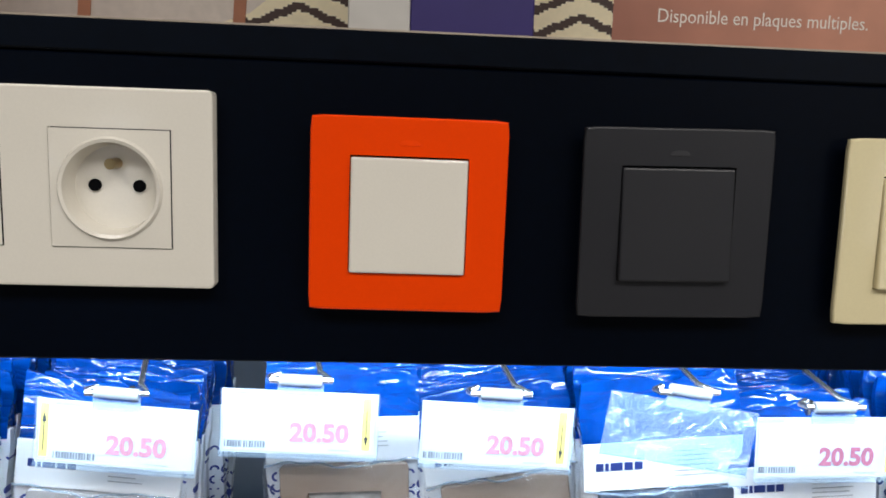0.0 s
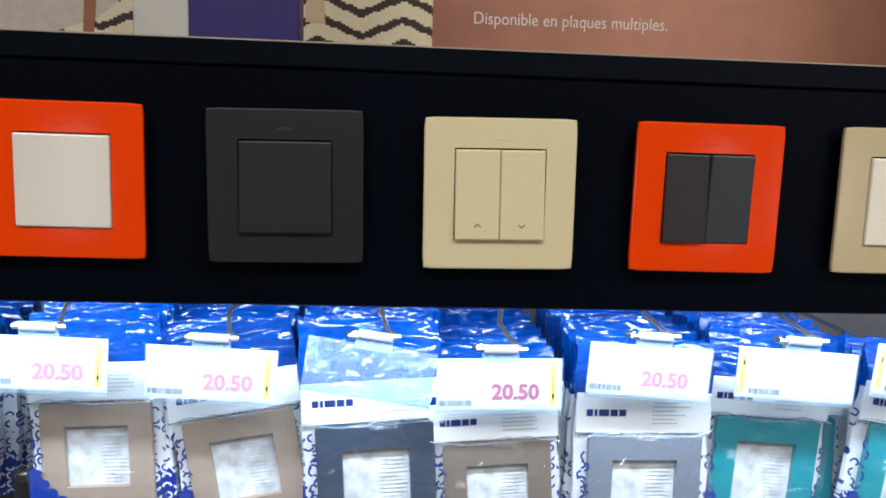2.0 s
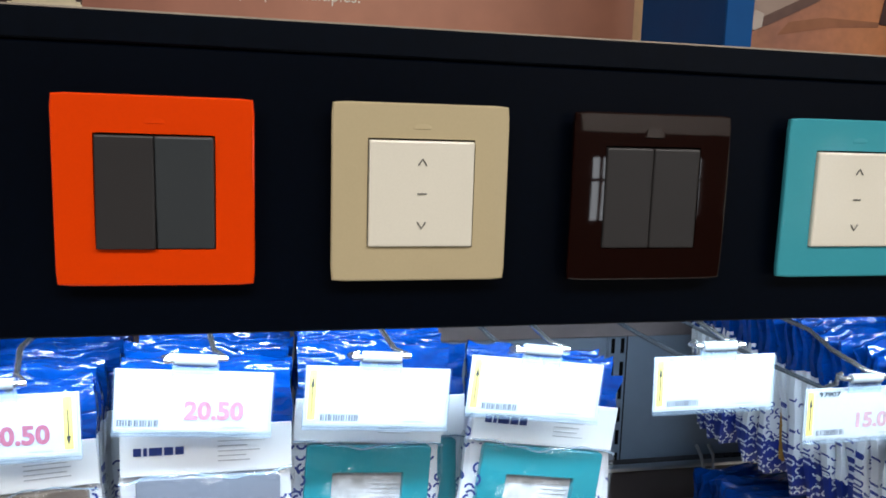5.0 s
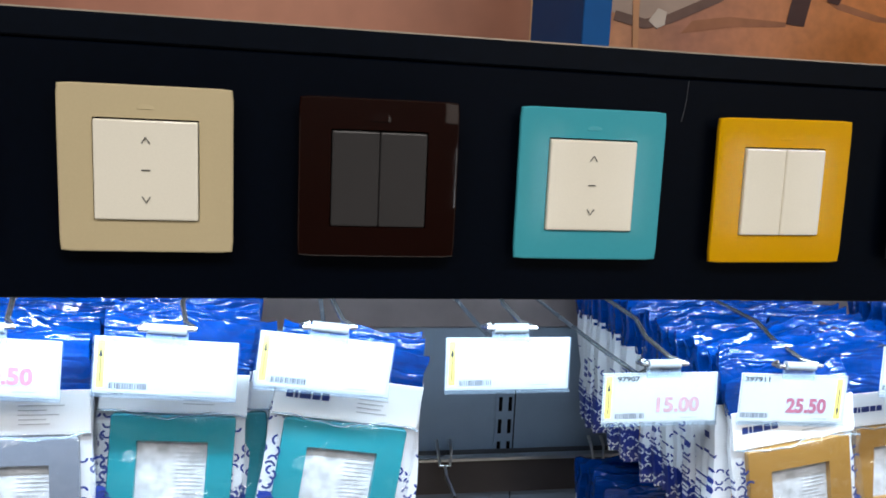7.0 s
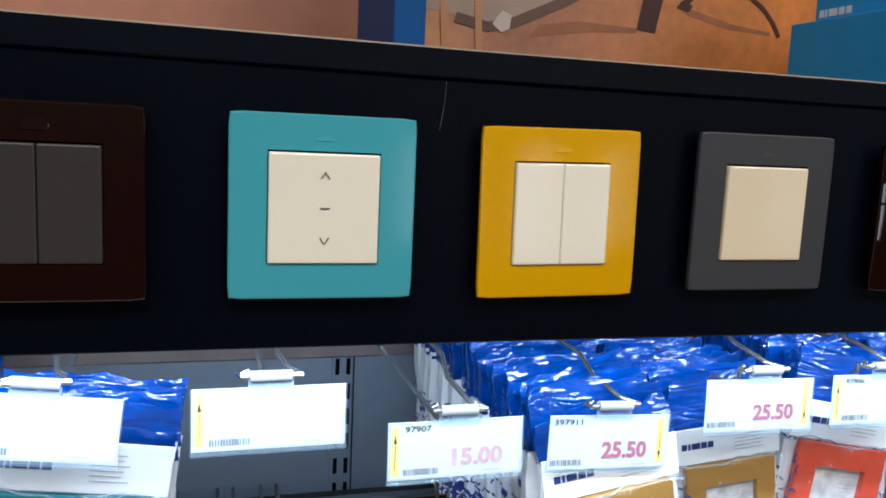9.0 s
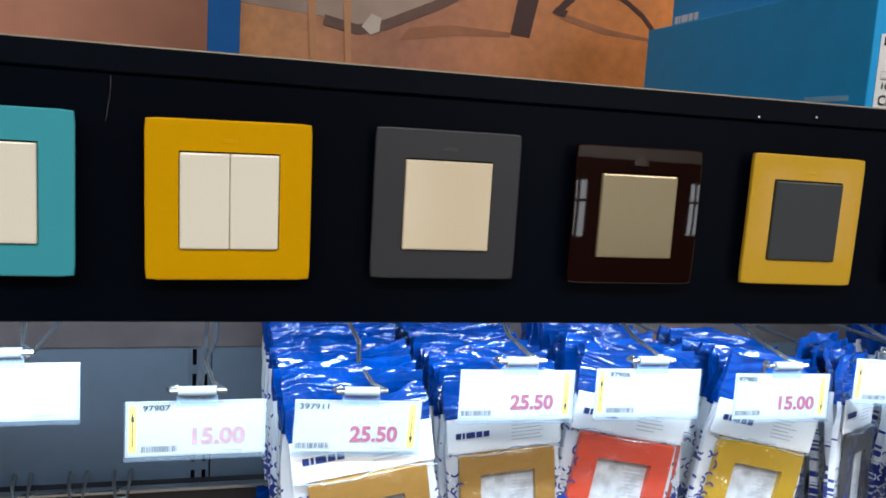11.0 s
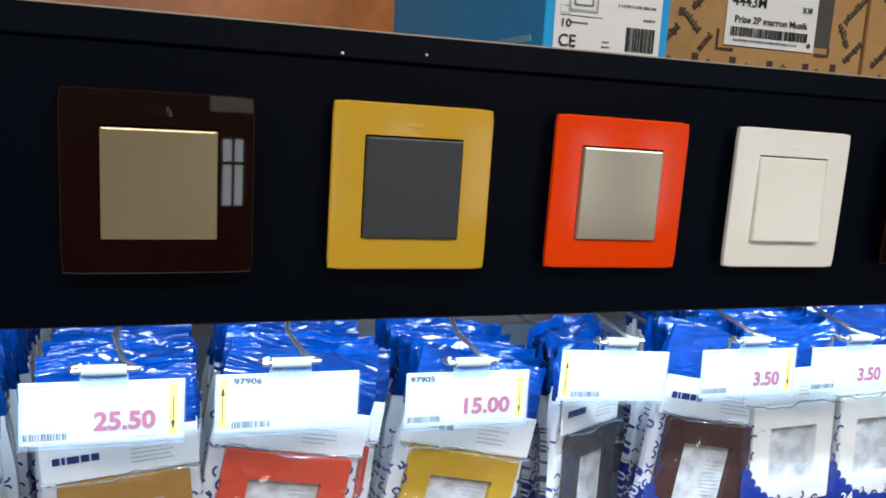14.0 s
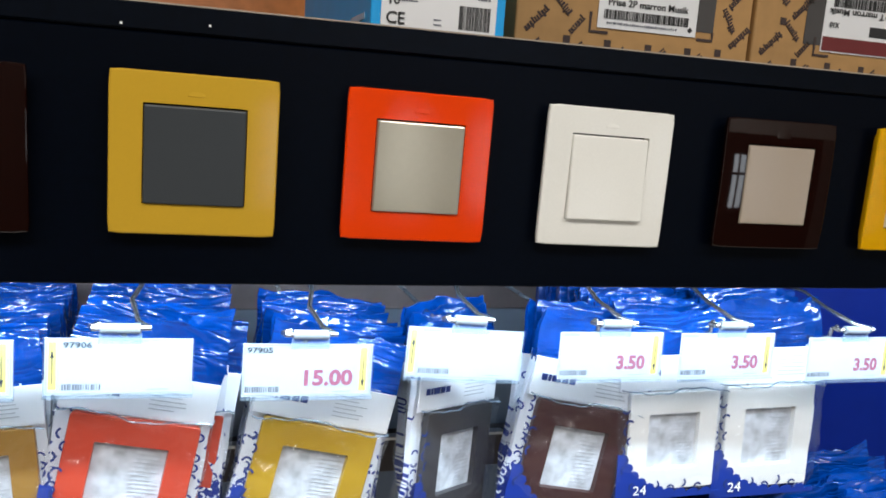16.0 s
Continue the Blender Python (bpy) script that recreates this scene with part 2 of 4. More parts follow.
NAVY_INK = mat("navy_ink", (0.012, 0.03, 0.16), 0.5, 0, 0.1, 100, 0)
WHITE_INK = mat("white_ink", (0.85, 0.85, 0.85), 0.5, 0, 0.03, 60, 0)
BLACK_INK = mat("black_ink", (0.02, 0.02, 0.02), 0.6, 0, 0.1, 100, 0)
FOIL = crumple_mat("blue_foil", (0.0003, 0.040, 0.245))
FILM = film_mat("clear_film", (0.985, 0.99, 0.995), 0.055, 0.8, 22, 0.012)
MILKY = film_mat("milky_holder", (0.66, 0.84, 1.0), 0.16, 1.0, 60, 0.13)
WEB = film_mat("clip_plastic", (0.75, 0.82, 0.88), 0.06, 0.2, 40, 0.22)
HOLDER = film_mat("clear_holder", (0.93, 0.965, 0.99), 0.035, 0.1, 20, 0.05)
SLEEVE = sleeve_mat()
BAND = mat("white_label_band", (0.84, 0.86, 0.89), 0.4, 0, 0.04, 30, 0.15, 12, coat=0.2)
INSERT = mat("pale_leaflet", (0.58, 0.61, 0.66), 0.35, 0, 0.42, 130, 0.6, 55)
RUG = zigzag_mat()

C = {
    "white": (0.74, 0.70, 0.62), "orange": (0.88, 0.056, 0.0012), "charcoal": (0.0165, 0.0168, 0.0205), "cream": (0.71, 0.625, 0.39),
    "beige": (0.57, 0.47, 0.29), "brown": (0.009, 0.0018, 0.0010), "teal": (0.055, 0.36, 0.44), "yellow": (0.68, 0.355, 0.0005),
    "gold": (0.60, 0.36, 0.03), "champagne": (0.36, 0.31, 0.21), "ivory": (0.86, 0.81, 0.69), "coldwhite": (0.87, 0.86, 0.80),
    "peach": (0.74, 0.63, 0.45), "rose": (0.40, 0.33, 0.26), "greybrown": (0.037, 0.038, 0.044), "darkkey": (0.030, 0.0275, 0.028), "slatekey": (0.041, 0.047, 0.052),
}
PLASTIC = {}
for key, col in C.items():
    gloss = 0.05 if key == "brown" else (0.42 if key in ("charcoal", "darkkey", "greybrown", "slatekey") else 0.09)
    PLASTIC[key] = mat(key + "_plastic", col, gloss, 0, 0.03, 900, 0.0 if key == "brown" else 0.02, 12, spec=0.6 if key == "brown" else 0.40)
PLASTIC["brown"].node_tree.links.remove(PLASTIC["brown"].node_tree.nodes["Principled BSDF"].inputs["Roughness"].links[0])
PLASTIC["brown"].node_tree.nodes["Principled BSDF"].inputs["Roughness"].default_value = 0.03
PLASTIC["sand"] = mat("sand_metallic", (0.47, 0.42, 0.32), 0.16, 0.5, 0.03, 300, 0.0, 12)
PLASTIC["champagne"] = mat("champagne_metallic", (0.36, 0.29, 0.175), 0.24, 0.5, 0.03, 300, 0.0, 12)

# ---- building helpers ----


def part(name, bm, material, parent=None, label="", smooth=False):
    me = bpy.data.meshes.new(name)
    bm.to_mesh(me)
    bm.free()
    if smooth:
        for p in me.polygons:
            p.use_smooth = True
        me.set_sharp_from_angle(angle=radians(24 if name == "cover_frame" else 38))
    me.materials.append(material)
    ob = new(name, me)
    if parent is not None:
        ob.parent = parent
    if label:
        ob["label"] = label
    if name in ("bar_code", "small_print", "printed_word", "leaflet_print", "scale_print"):
        ob["kind"] = "stuff"
    ob.visible_shadow = material not in (FILM, HOLDER, MILKY, WEB)
    return ob


def thing(name, m, label, category, group="", kind=""):
    ob = new(name)
    ob.empty_display_size = 0.02
    ob.matrix_world = m
    return tagged(ob, label, category, group, kind)


def box(x0, x1, y0, y1, z0, z1, bevel=0.0, seg=2, bm=None):
    bm = bm or bmesh.new()
    made = bmesh.ops.create_cube(bm, size=1.0, matrix=Matrix.Translation(((x0 + x1) / 2, (y0 + y1) / 2, (z0 + z1) / 2)) @ Matrix.Diagonal((x1 - x0, y1 - y0, z1 - z0, 1)))
    if bevel:
        edges = {e for v in made["verts"] for e in v.link_edges}
        bmesh.ops.bevel(bm, geom=list(edges), offset=bevel, segments=seg, affect="EDGES", profile=0.5)
    return bm


def ring_pts(hw, hh, r, n=5):
    pts = []
    for cx, cz, a0 in ((hw - r, hh - r, 0), (-hw + r, hh - r, 90), (-hw + r, -hh + r, 180), (hw - r, -hh + r, 270)):
        for k in range(n + 1):
            a = radians(a0 + 90 * k / n)
            pts.append((cx + r * math.cos(a), cz + r * math.sin(a)))
    return pts


def loft(rings, close_first=False, close_last=False, bm=None):
    """Rings of (half width, half height, corner radius, y) or (..., y, cx, cz) joined in order."""
    bm = bm or bmesh.new()
    rows = []
    for g in rings:
        cx, cz = (g[4], g[5]) if len(g) > 4 else (0, 0)
        rows.append([bm.verts.new((x + cx, g[3], z + cz)) for x, z in ring_pts(g[0], g[1], g[2])])
    n = len(rows[0])
    for a, b in zip(rows, rows[1:]):
        for k in range(n):
            bm.faces.new((a[k], a[(k + 1) % n], b[(k + 1) % n], b[k]))
    if close_first:
        bm.faces.new(rows[0])
    if close_last:
        bm.faces.new(rows[-1])
    bmesh.ops.recalc_face_normals(bm, faces=bm.faces)
    return bm


def flat(points, y, bm=None, thick=0.0004):
    """A thin printed patch in the xz plane, facing -y."""
    bm = bm or bmesh.new()
    a = [bm.verts.new((x, y, z)) for x, z in points]
    b = [bm.verts.new((x, y + thick, z)) for x, z in points]
    n = len(a)
    bm.faces.new(a)
    bm.faces.new(b[::-1])
    for k in range(n):
        bm.faces.new((a[k], b[k], b[(k + 1) % n], a[(k + 1) % n]))
    bmesh.ops.recalc_face_normals(bm, faces=bm.faces)
    return bm


def rect(x0, x1, z0, z1, y, bm=None, thick=0.0004):
    return flat([(x0, z0), (x1, z0), (x1, z1), (x0, z1)], y, bm, thick)


def ribbon(points, width, y, bm=None, thick=0.0003):
    """A bent stroke of even width in the xz plane."""
    bm = bm or bmesh.new()
    left, right = [], []
    for k, (x, z) in enumerate(points):
        ax, az = points[max(k - 1, 0)]
        bx, bz = points[min(k + 1, len(points) - 1)]
        d = math.hypot(bx - ax, bz - az) or 1
        nx, nz = -(bz - az) / d * width / 2, (bx - ax) / d * width / 2
        left.append((x + nx, z + nz))
        right.append((x - nx, z - nz))
    rows = [[bm.verts.new((p[0], d, p[1])) for p, d in ((l, y), (r, y), (r, y + thick), (l, y + thick))] for l, r in zip(left, right)]
    for a, b in zip(rows, rows[1:]):
        for k in range(4):
            bm.faces.new((a[k], a[(k + 1) % 4], b[(k + 1) % 4], b[k]))
    bm.faces.new(rows[0])
    bm.faces.new(rows[-1])
    bmesh.ops.recalc_face_normals(bm, faces=bm.faces)
    return bm


def tube(points, radius, sides=8, bm=None):
    bm = bm or bmesh.new()
    rows = []
    pts = [Vector(p) for p in points]
    for k, p in enumerate(pts):
        d = (pts[min(k + 1, len(pts) - 1)] - pts[max(k - 1, 0)]).normalized()
        a = d.cross(Vector((0.13, 0.2, 1))).normalized() if abs(d.z) < 0.9 else d.cross(Vector((1, 0, 0))).normalized()
        b = d.cross(a)
        rows.append([bm.verts.new(p + radius * (math.cos(t) * a + math.sin(t) * b)) for t in (2 * math.pi * s / sides for s in range(sides))])
    for a, b in zip(rows, rows[1:]):
        for s in range(sides):
            bm.faces.new((a[s], a[(s + 1) % sides], b[(s + 1) % sides], b[s]))
    bm.faces.new(rows[0])
    bm.faces.new(rows[-1])
    bmesh.ops.recalc_face_normals(bm, faces=bm.faces)
    return bm


def lettering(name, text, size, x, y, z, material, parent, width=None, turn=0.0, label="", bold=0.0):
    """Letters standing in the xz plane, facing -y, lower left corner at x, z."""
    cu = bpy.data.curves.new(name, "FONT")
    cu.body, cu.size, cu.extrude, cu.resolution_u, cu.offset = text, size, 0.0001, 3, bold * size
    tmp = bpy.data.objects.new(name, cu)
    scene.collection.objects.link(tmp)
    dg = bpy.context.evaluated_depsgraph_get()
    me = bpy.data.meshes.new_from_object(tmp.evaluated_get(dg))
    bpy.data.objects.remove(tmp)
    xs = [v.co.x for v in me.vertices]
    sx = width / (max(xs) - min(xs)) if width else 1.0
    me.transform(Matrix.Translation((x, y, z)) @ pose(0, 0, 0, 0, turn, 0) @ pose(0, 0, 0, 90, 0, 0) @ Matrix.Diagonal((sx, 1, 1, 1)))
    me.materials.clear()
    me.materials.append(material)
    ob = new(name, me)
    ob.parent = parent
    if label:
        ob["label"] = label
    return ob


def bars(x0, x1, z0, z1, y, n, seed, fill=0.6):
    """A bar code: upright strips of uneven width."""
    rnd = random.Random(seed)
    bm = bmesh.new()
    step = (x1 - x0) / n
    for k in range(n):
        w = step * fill * rnd.uniform(0.5, 1.4)
        rect(x0 + k * step, x0 + k * step + w, z0, z1, y, bm)
    return bm


def lines(x0, x1, z1, y, n, gap, height, seed):
    """Small print too fine to read: plain bars."""
    rnd = random.Random(seed)
    bm = bmesh.new()
    for k in range(n):
        rect(x0, x0 + (x1 - x0) * rnd.uniform(0.55, 1.0), z1 - k * gap - height, z1 - k * gap, y, bm)
    return bm


# ---- structure: the shop round the shelf ----
FLOOR_TILE = mat("floor_tile", (0.42, 0.40, 0.37), 0.25, 0, 0.1, 12, 0.02, 2)
PLASTER = mat("plaster", (0.62, 0.60, 0.56), 0.8, 0, 0.06, 30, 0.1, 2)
tagged(part("floor", box(-4, 6, -4, 1, -0.1, 0), FLOOR_TILE), "pale polished shop floor", "floor", kind="structure")
tagged(part("ceiling", box(-4, 6, -4, 1, 3.2, 3.3), PLASTER), "white plaster shop ceiling", "ceiling", kind="structure")
tagged(part("wall_north", box(-4, 6, 0.9, 1.0, 0, 3.2), PLASTER), "plain wall behind the shelving", "wall", kind="structure")
# unseen wall behind the camera, kept dark so glossy plates reflect only the windows
DIM = mat("unseen_dark_wall", (0.032, 0.031, 0.030), 0.7, 0, 0.1, 20, 0.1, 2)
edges = [-4.0] + [v for wx in WINDOWS for v in (wx - 0.095, wx + 0.095)] + [4.7]
bm = bmesh.new()
for k in range(0, len(edges), 2):
    box(edges[k], edges[k + 1], -3.1, -2.95, 0, 1.75, 0, bm=bm)
for wx in WINDOWS:
    box(wx - 0.095, wx + 0.095, -3.1, -2.95, 0, 1.05, 0, bm=bm)
    box(wx - 0.095, wx + 0.095, -3.1, -2.95, 1.55, 1.75, 0, bm=bm)
    for off in (-0.086, -0.002, 0.082):
        box(wx + off - 0.011, wx + off + 0.011, -2.962, -2.952, 1.05, 1.55, 0, bm=bm)
    box(wx - 0.095, wx + 0.095, -2.9515, -2.945, 1.36, 1.385, 0, bm=bm)
# unseen pale stretch, added as the bright band reflected along the plates' tops
tagged(part("wall_south_2", box(1.45, 6, -3.1, -2.95, 1.75, 3.2), mat("reflected_pale_wall", (0.74, 0.71, 0.68), 0.8, 0, 0.08, 20, 0.1, 2)), "unseen pale upper wall added for the plates to reflect", "wall", kind="structure")
box(-4, 1.45, -3.1, -2.95, 1.75, 3.2, 0, bm=bm)
tagged(part("wall_south", bm, DIM), "unseen dark wall with tall windows for the plates to reflect", "wall", kind="structure")
# unseen mid-toned end, added to lift reflections at the board's right
tagged(part("wall_south_3", box(4.7, 6, -3.1, -2.95, 0, 1.75), mat("reflected_buff_wall", (0.28, 0.26, 0.25), 0.8, 0, 0.08, 20, 0.1, 2)), "unseen buff wall added for the board and plates to reflect", "wall", kind="structure")
tagged(part("wall_west", box(-4.1, -4.0, -4, 1, 0, 3.2), PLASTER), "plain side wall of the shop", "wall", kind="structure")
tagged(part("wall_east", box(6.0, 6.1, -4, 1, 0, 3.2), PLASTER), "plain side wall of the shop", "wall", kind="structure")

# ---- the shelf ----
X0, X1 = -0.75, 2.55
shelf = thing("display_shelf", pose(0, 0, 0), "black display board below a shelf with a slotted grey back", "shelf")
SAG, RISE = 0.80, 0.0050


def long_strip(y0, y1, z0, z1, bevel, lower=True):
    """A strip along the shelf whose upper edge climbs a little towards its far left end."""
    bm = box(X0, X1, y0, y1, z0, z1, bevel, 1)
    bmesh.ops.bisect_plane(bm, geom=bm.verts[:] + bm.edges[:] + bm.faces[:], plane_co=(SAG, 0, 0), plane_no=(1, 0, 0))
    bmesh.ops.bisect_plane(bm, geom=bm.verts[:] + bm.edges[:] + bm.faces[:], plane_co=(1.55, 0, 0), plane_no=(1, 0, 0))
    for v in bm.verts:
        if v.co.x < SAG and (lower or v.co.z > (z0 + z1) / 2):
            v.co.z += RISE * (SAG - v.co.x) / 0.9
        if not lower and v.co.x > SAG and v.co.z < (z0 + z1) / 2:
            v.co.z -= 0.0035 * min(1.0, (v.co.x - SAG) / 0.8)
    return bm


part("board", long_strip(0.0, 0.018, 1.432, 1.5622, 0.0008, False), BLACK, shelf, "matt black board")
part("top_strip", long_strip(-0.0012, 0.018, 1.5630, 1.5765, 0.0008), BLACK_TRIM, shelf, "black strip along the board's upper edge")
part("groove", long_strip(0.0025, 0.017, 1.5613, 1.5632, 0), SLOT, shelf)
part("edge_band", long_strip(0.0006, 0.018, 1.5765, 1.5775, 0.0002), EDGE, shelf, "pale thin edge")
part("shelf_board", box(X0, X1, 0.018, 0.62, 1.556, 1.5772), BLACK_TRIM, shelf)
part("lamp_channel", box(X0, X1, 0.022, 0.046, 1.512, 1.556), GREY_STEEL, shelf, "steel lamp channel under the shelf")
part("back_panel", box(X0, X1, 0.470, 0.480, 0.3, 1.556), GREY_STEEL, shelf, "grey steel back panel")
part("lower_bar", box(X0, X1, 0.456, 0.4695, 1.086, 1.1370, 0.001, 1), mat("dull_bar", (0.040, 0.033, 0.034), 0.30, 0.3, 0.45, 16, 0.02, 10), shelf, "dull steel cross bar")
part("hook_rail", box(X0, X1, 0.444, 0.456, 1.1322, 1.137, 0.001, 1), STEEL, shelf, "steel hook rail")
part("upper_rail", box(X0, X1, 0.456, 0.4698, 1.2945, 1.342, 0.001, 1), mat("pinkish_steel", (0.19, 0.16, 0.165), 0.3, 0.2, 0.4, 14, 0.02, 9), shelf, "steel hook rail")
for ux in (-0.08, 0.823, 1.72):
    up = part("upright", box(ux - 0.012, ux + 0.012, 0.4685, 0.4699, 0.3, 1.552, 0.0015, 1), GREY_STEEL, shelf, "slotted steel upright")
    slot = None
    for sx in (-0.0075, 0.0045):
        for k in range(14):
            z = 1.10 + 0.0285 * k
            if slot is None:
                slot = part("slot", rect(0, 0.0045, 0, 0.018, 0), SLOT, up)
                piece = slot
            else:
                piece = new("slot", slot.data)
                piece.parent = up
            piece.location = (ux + sx, 0.4680, z)
    part("seam", rect(ux + 0.0125, ux + 0.0138, 1.0, 1.552, 0.4690), SLOT, shelf)
tagged(part("paint_speck", box(1.1722, 1.1735, -0.0016, -0.0010, 1.5648, 1.5660), WHITE_INK, shelf))
part("paint_speck", box(1.2152, 1.2165, -0.0016, -0.0010, 1.5673, 1.5684), WHITE_INK, shelf)
part("scratch", ribbon([(0.7895, 1.5615), (0.7890, 1.551), (0.7870, 1.538)], 0.00011, -0.0003), GREY_INK, shelf)

# ---- switches and sockets on the board ----


def dome(x, z, w, h, sag):
    """How far the gently domed face of a cover plate stands out from the board."""
    return -(0.0090 + sag * (2 - (2 * x / w) ** 2 - (2 * z / h) ** 2))


def cover_frame(parent, color, w=0.0847, h=0.0840, label=""):
    """Cover plate: undercut rim with a soft edge, domed face, square opening with inner walls."""
    hw, hh, o, side = w / 2, h / 2, 0.0259, 14
    bm = bmesh.new()

    def ring(ax, az, r, depth):
        pts = []
        for k in range(4 * side):
            q, f = divmod(k, side)
            u = -1 + 2 * f / side
            x, z = ((u, -1), (1, u), (-u, 1), (-1, -u))[q]
            x, z = x * ax, z * az
            cx, cz = math.copysign(max(0.0, ax - r), x), math.copysign(max(0.0, az - r), z)
            if abs(x) > ax - r and abs(z) > az - r:
                d = math.hypot(x - cx, z - cz)
                x, z = cx + (x - cx) * r / d, cz + (z - cz) * r / d
            pts.append(bm.verts.new((x, depth(x, z), z)))
        return pts

    sag = 0.0011 if color == "brown" else 0.00025
    face = lambda x, z: dome(x, z, w, h, sag)
    rows = [ring(hw - 0.0050, hh - 0.0050, 0.0016, lambda x, z: 0.0), ring(hw - 0.0042, hh - 0.0042, 0.0016, lambda x, z: -0.0045), ring(hw - 0.0002, hh - 0.0002, 0.0019, lambda x, z: face(x, z) + 0.0032),
            ring(hw, hh, 0.0019, lambda x, z: face(x, z) + 0.0026), ring(hw, hh, 0.0019, lambda x, z: face(x, z) + 0.0009), ring(hw - 0.0003, hh - 0.0003, 0.0018, lambda x, z: face(x, z) + 0.0003),
            ring(hw - 0.0009, hh - 0.0009, 0.0016, face)]
    for k in range(1, 7):
        f = k / 6
        rows.append(ring((hw - 0.0009) * (1 - f) + o * f, (hh - 0.0009) * (1 - f) + o * f, 0.0016 * (1 - f) + 0.0004 * f, face))
    rows.append(ring(o, o, 0.0004, lambda x, z: -0.001))
    n = 4 * side
    for a, b in zip(rows, rows[1:]):
        for k in range(n):
            bm.faces.new((a[k], a[(k + 1) % n], b[(k + 1) % n], b[k]))
    bmesh.ops.recalc_face_normals(bm, faces=bm.faces)
    return part("cover_frame", bm, PLASTIC[color], parent, label or color + " plastic frame", smooth=True)


def double_frame(parent, color, w, h, holes):
    """Flat cover plate for two inserts side by side."""
    hw, hh, o = w / 2, h / 2, 0.0256
    rim = [(0.001, 0.0), (0.0, -0.0010), (0.0, -0.0083), (0.0002, -0.0088), (0.0007, -0.00905), (0.0012, -0.0091), (0.0016, -0.0091), (0.0100, -0.0091)]
    bm = loft([(hw - d, hh - d, max(0.0022 - d * 0.15, 0.001), y) for d, y in rim])
    xs = [-hw + 0.0100] + [v for cx, _ in holes for v in (cx - o, cx + o)] + [hw - 0.0100]
    zz = hh - 0.0100
    for a, b in zip(xs, xs[1:]):
        pierced = any(abs((a + b) / 2 - cx) < 0.002 for cx, _ in holes)
        for z0, z1 in ((o, zz), (-zz, -o)) if pierced else ((-zz, zz),):
            box(a, b, -0.0091, -0.006, z0, z1, 0, bm=bm)
    return part("cover_frame", bm, PLASTIC[color], parent, color + " plastic frame", smooth=True)


def rocker(parent, color, x0, x1, tilt=0.0, z0=-0.0256, z1=0.0250, y=-0.0112):
    """Rocker key with softened edges; tilt presses its upper or lower half in."""
    cx, hx, cz, hz = (x0 + x1) / 2, (x1 - x0) / 2, (z0 + z1) / 2, (z1 - z0) / 2
    bm = loft([(hx, hz, 0.0008, -0.002, cx, cz), (hx, hz, 0.0008, y + 0.0012, cx, cz), (hx - 0.0003, hz - 0.0003, 0.0008, y + 0.0003, cx, cz),
               (hx - 0.0010, hz - 0.0010, 0.0008, y, cx, cz)], close_last=True)
    for v in bm.verts:
        if v.co.y < -0.004:
            v.co.y += tilt * v.co.z / z1
    return part("rocker", bm, PLASTIC[color], parent, color + " rocker key")


def release_notch(parent, color, w, h):
    """Small half-round notch in the upper edge of the face, its floor tipped up to the light."""
    wide, high, sag = (0.0056, 0.0050, 0.0011) if color == "brown" else (0.0044, 0.0024, 0.00025)
    bm = bmesh.new()
    low, top, base, under = 0.0306, [], [], []
    for k in range(13):
        a = math.pi * k / 12
        x, z = wide * math.cos(a), low + high * math.sin(a) ** 0.7
        top.append(bm.verts.new((x, dome(x, z, w, h, sag) - 0.00002, z)))
        base.append(bm.verts.new((x, dome(x, low, w, h, sag) - (0.0006 if color == "brown" else 0.0003) * math.sin(a) ** 0.5 - 0.00002, low - 0.0001)))
        under.append(bm.verts.new((x, dome(x, low, w, h, sag) + 0.0002, low - 0.0003)))
    for k in range(12):
        bm.faces.new((top[k], top[k + 1], base[k + 1], base[k]))
        bm.faces.new((base[k], base[k + 1], under[k + 1], under[k]))
    bmesh.ops.recalc_face_normals(bm, faces=bm.faces)
    return part("release_notch", bm, PLASTIC[color], parent)


def arrow_marks(parent, xs, kind):
    ink = mat("mark_grey", (0.10, 0.095, 0.085), 0.6, 0, 0.1, 100, 0)
    for k, x in enumerate(xs):
        if kind == "pair":
            s = 1 if k == 0 else -1
            part("arrow_mark", ribbon([(x - 0.0018, -0.0175 - s * 0.0008), (x, -0.0175 + s * 0.0010), (x + 0.0018, -0.0175 - s * 0.0008)], 0.0006, -0.0125), ink, parent)
    if kind == "column":
        part("arrow_mark", ribbon([(-0.0020, 0.0135), (0, 0.0165), (0.0020, 0.0135)], 0.0006, -0.0117), ink, parent)
        part("stop_mark", ribbon([(-0.0022, 0.0), (0.0022, 0.0)], 0.0006, -0.0117), ink, parent)
        part("arrow_mark", ribbon([(-0.0020, -0.0135), (0, -0.0165), (0.0020, -0.0135)], 0.0006, -0.0117), ink, parent)


def light_switch(x, z, turn, width, frame_color, key_color, keys=1, marks="", label="", tilts=(0.0, 0.0), key2=None):
    sw = thing("light_switch", pose(x, 0, z, 0, turn, 0), label, "switch", "switches on the board")
    cover_frame(sw, frame_color, width, width - 0.0007)
    if keys == 1:
        rocker(sw, key_color, -0.0254, 0.0254, tilts[0])
    else:
        rocker(sw, key_color, -0.0254, -0.0001, tilts[0])
        rocker(sw, key2 or key_color, 0.0001, 0.0254, tilts[1])
    if marks:
        arrow_marks(sw, (-0.0125, 0.0125), marks)
    release_notch(sw, frame_color, width, width - 0.0007)
    part("mounting_plate", box(-0.0257, 0.0257, -0.0035, -0.0005, -0.0257, 0.0257), SLOT, sw)
    return sw


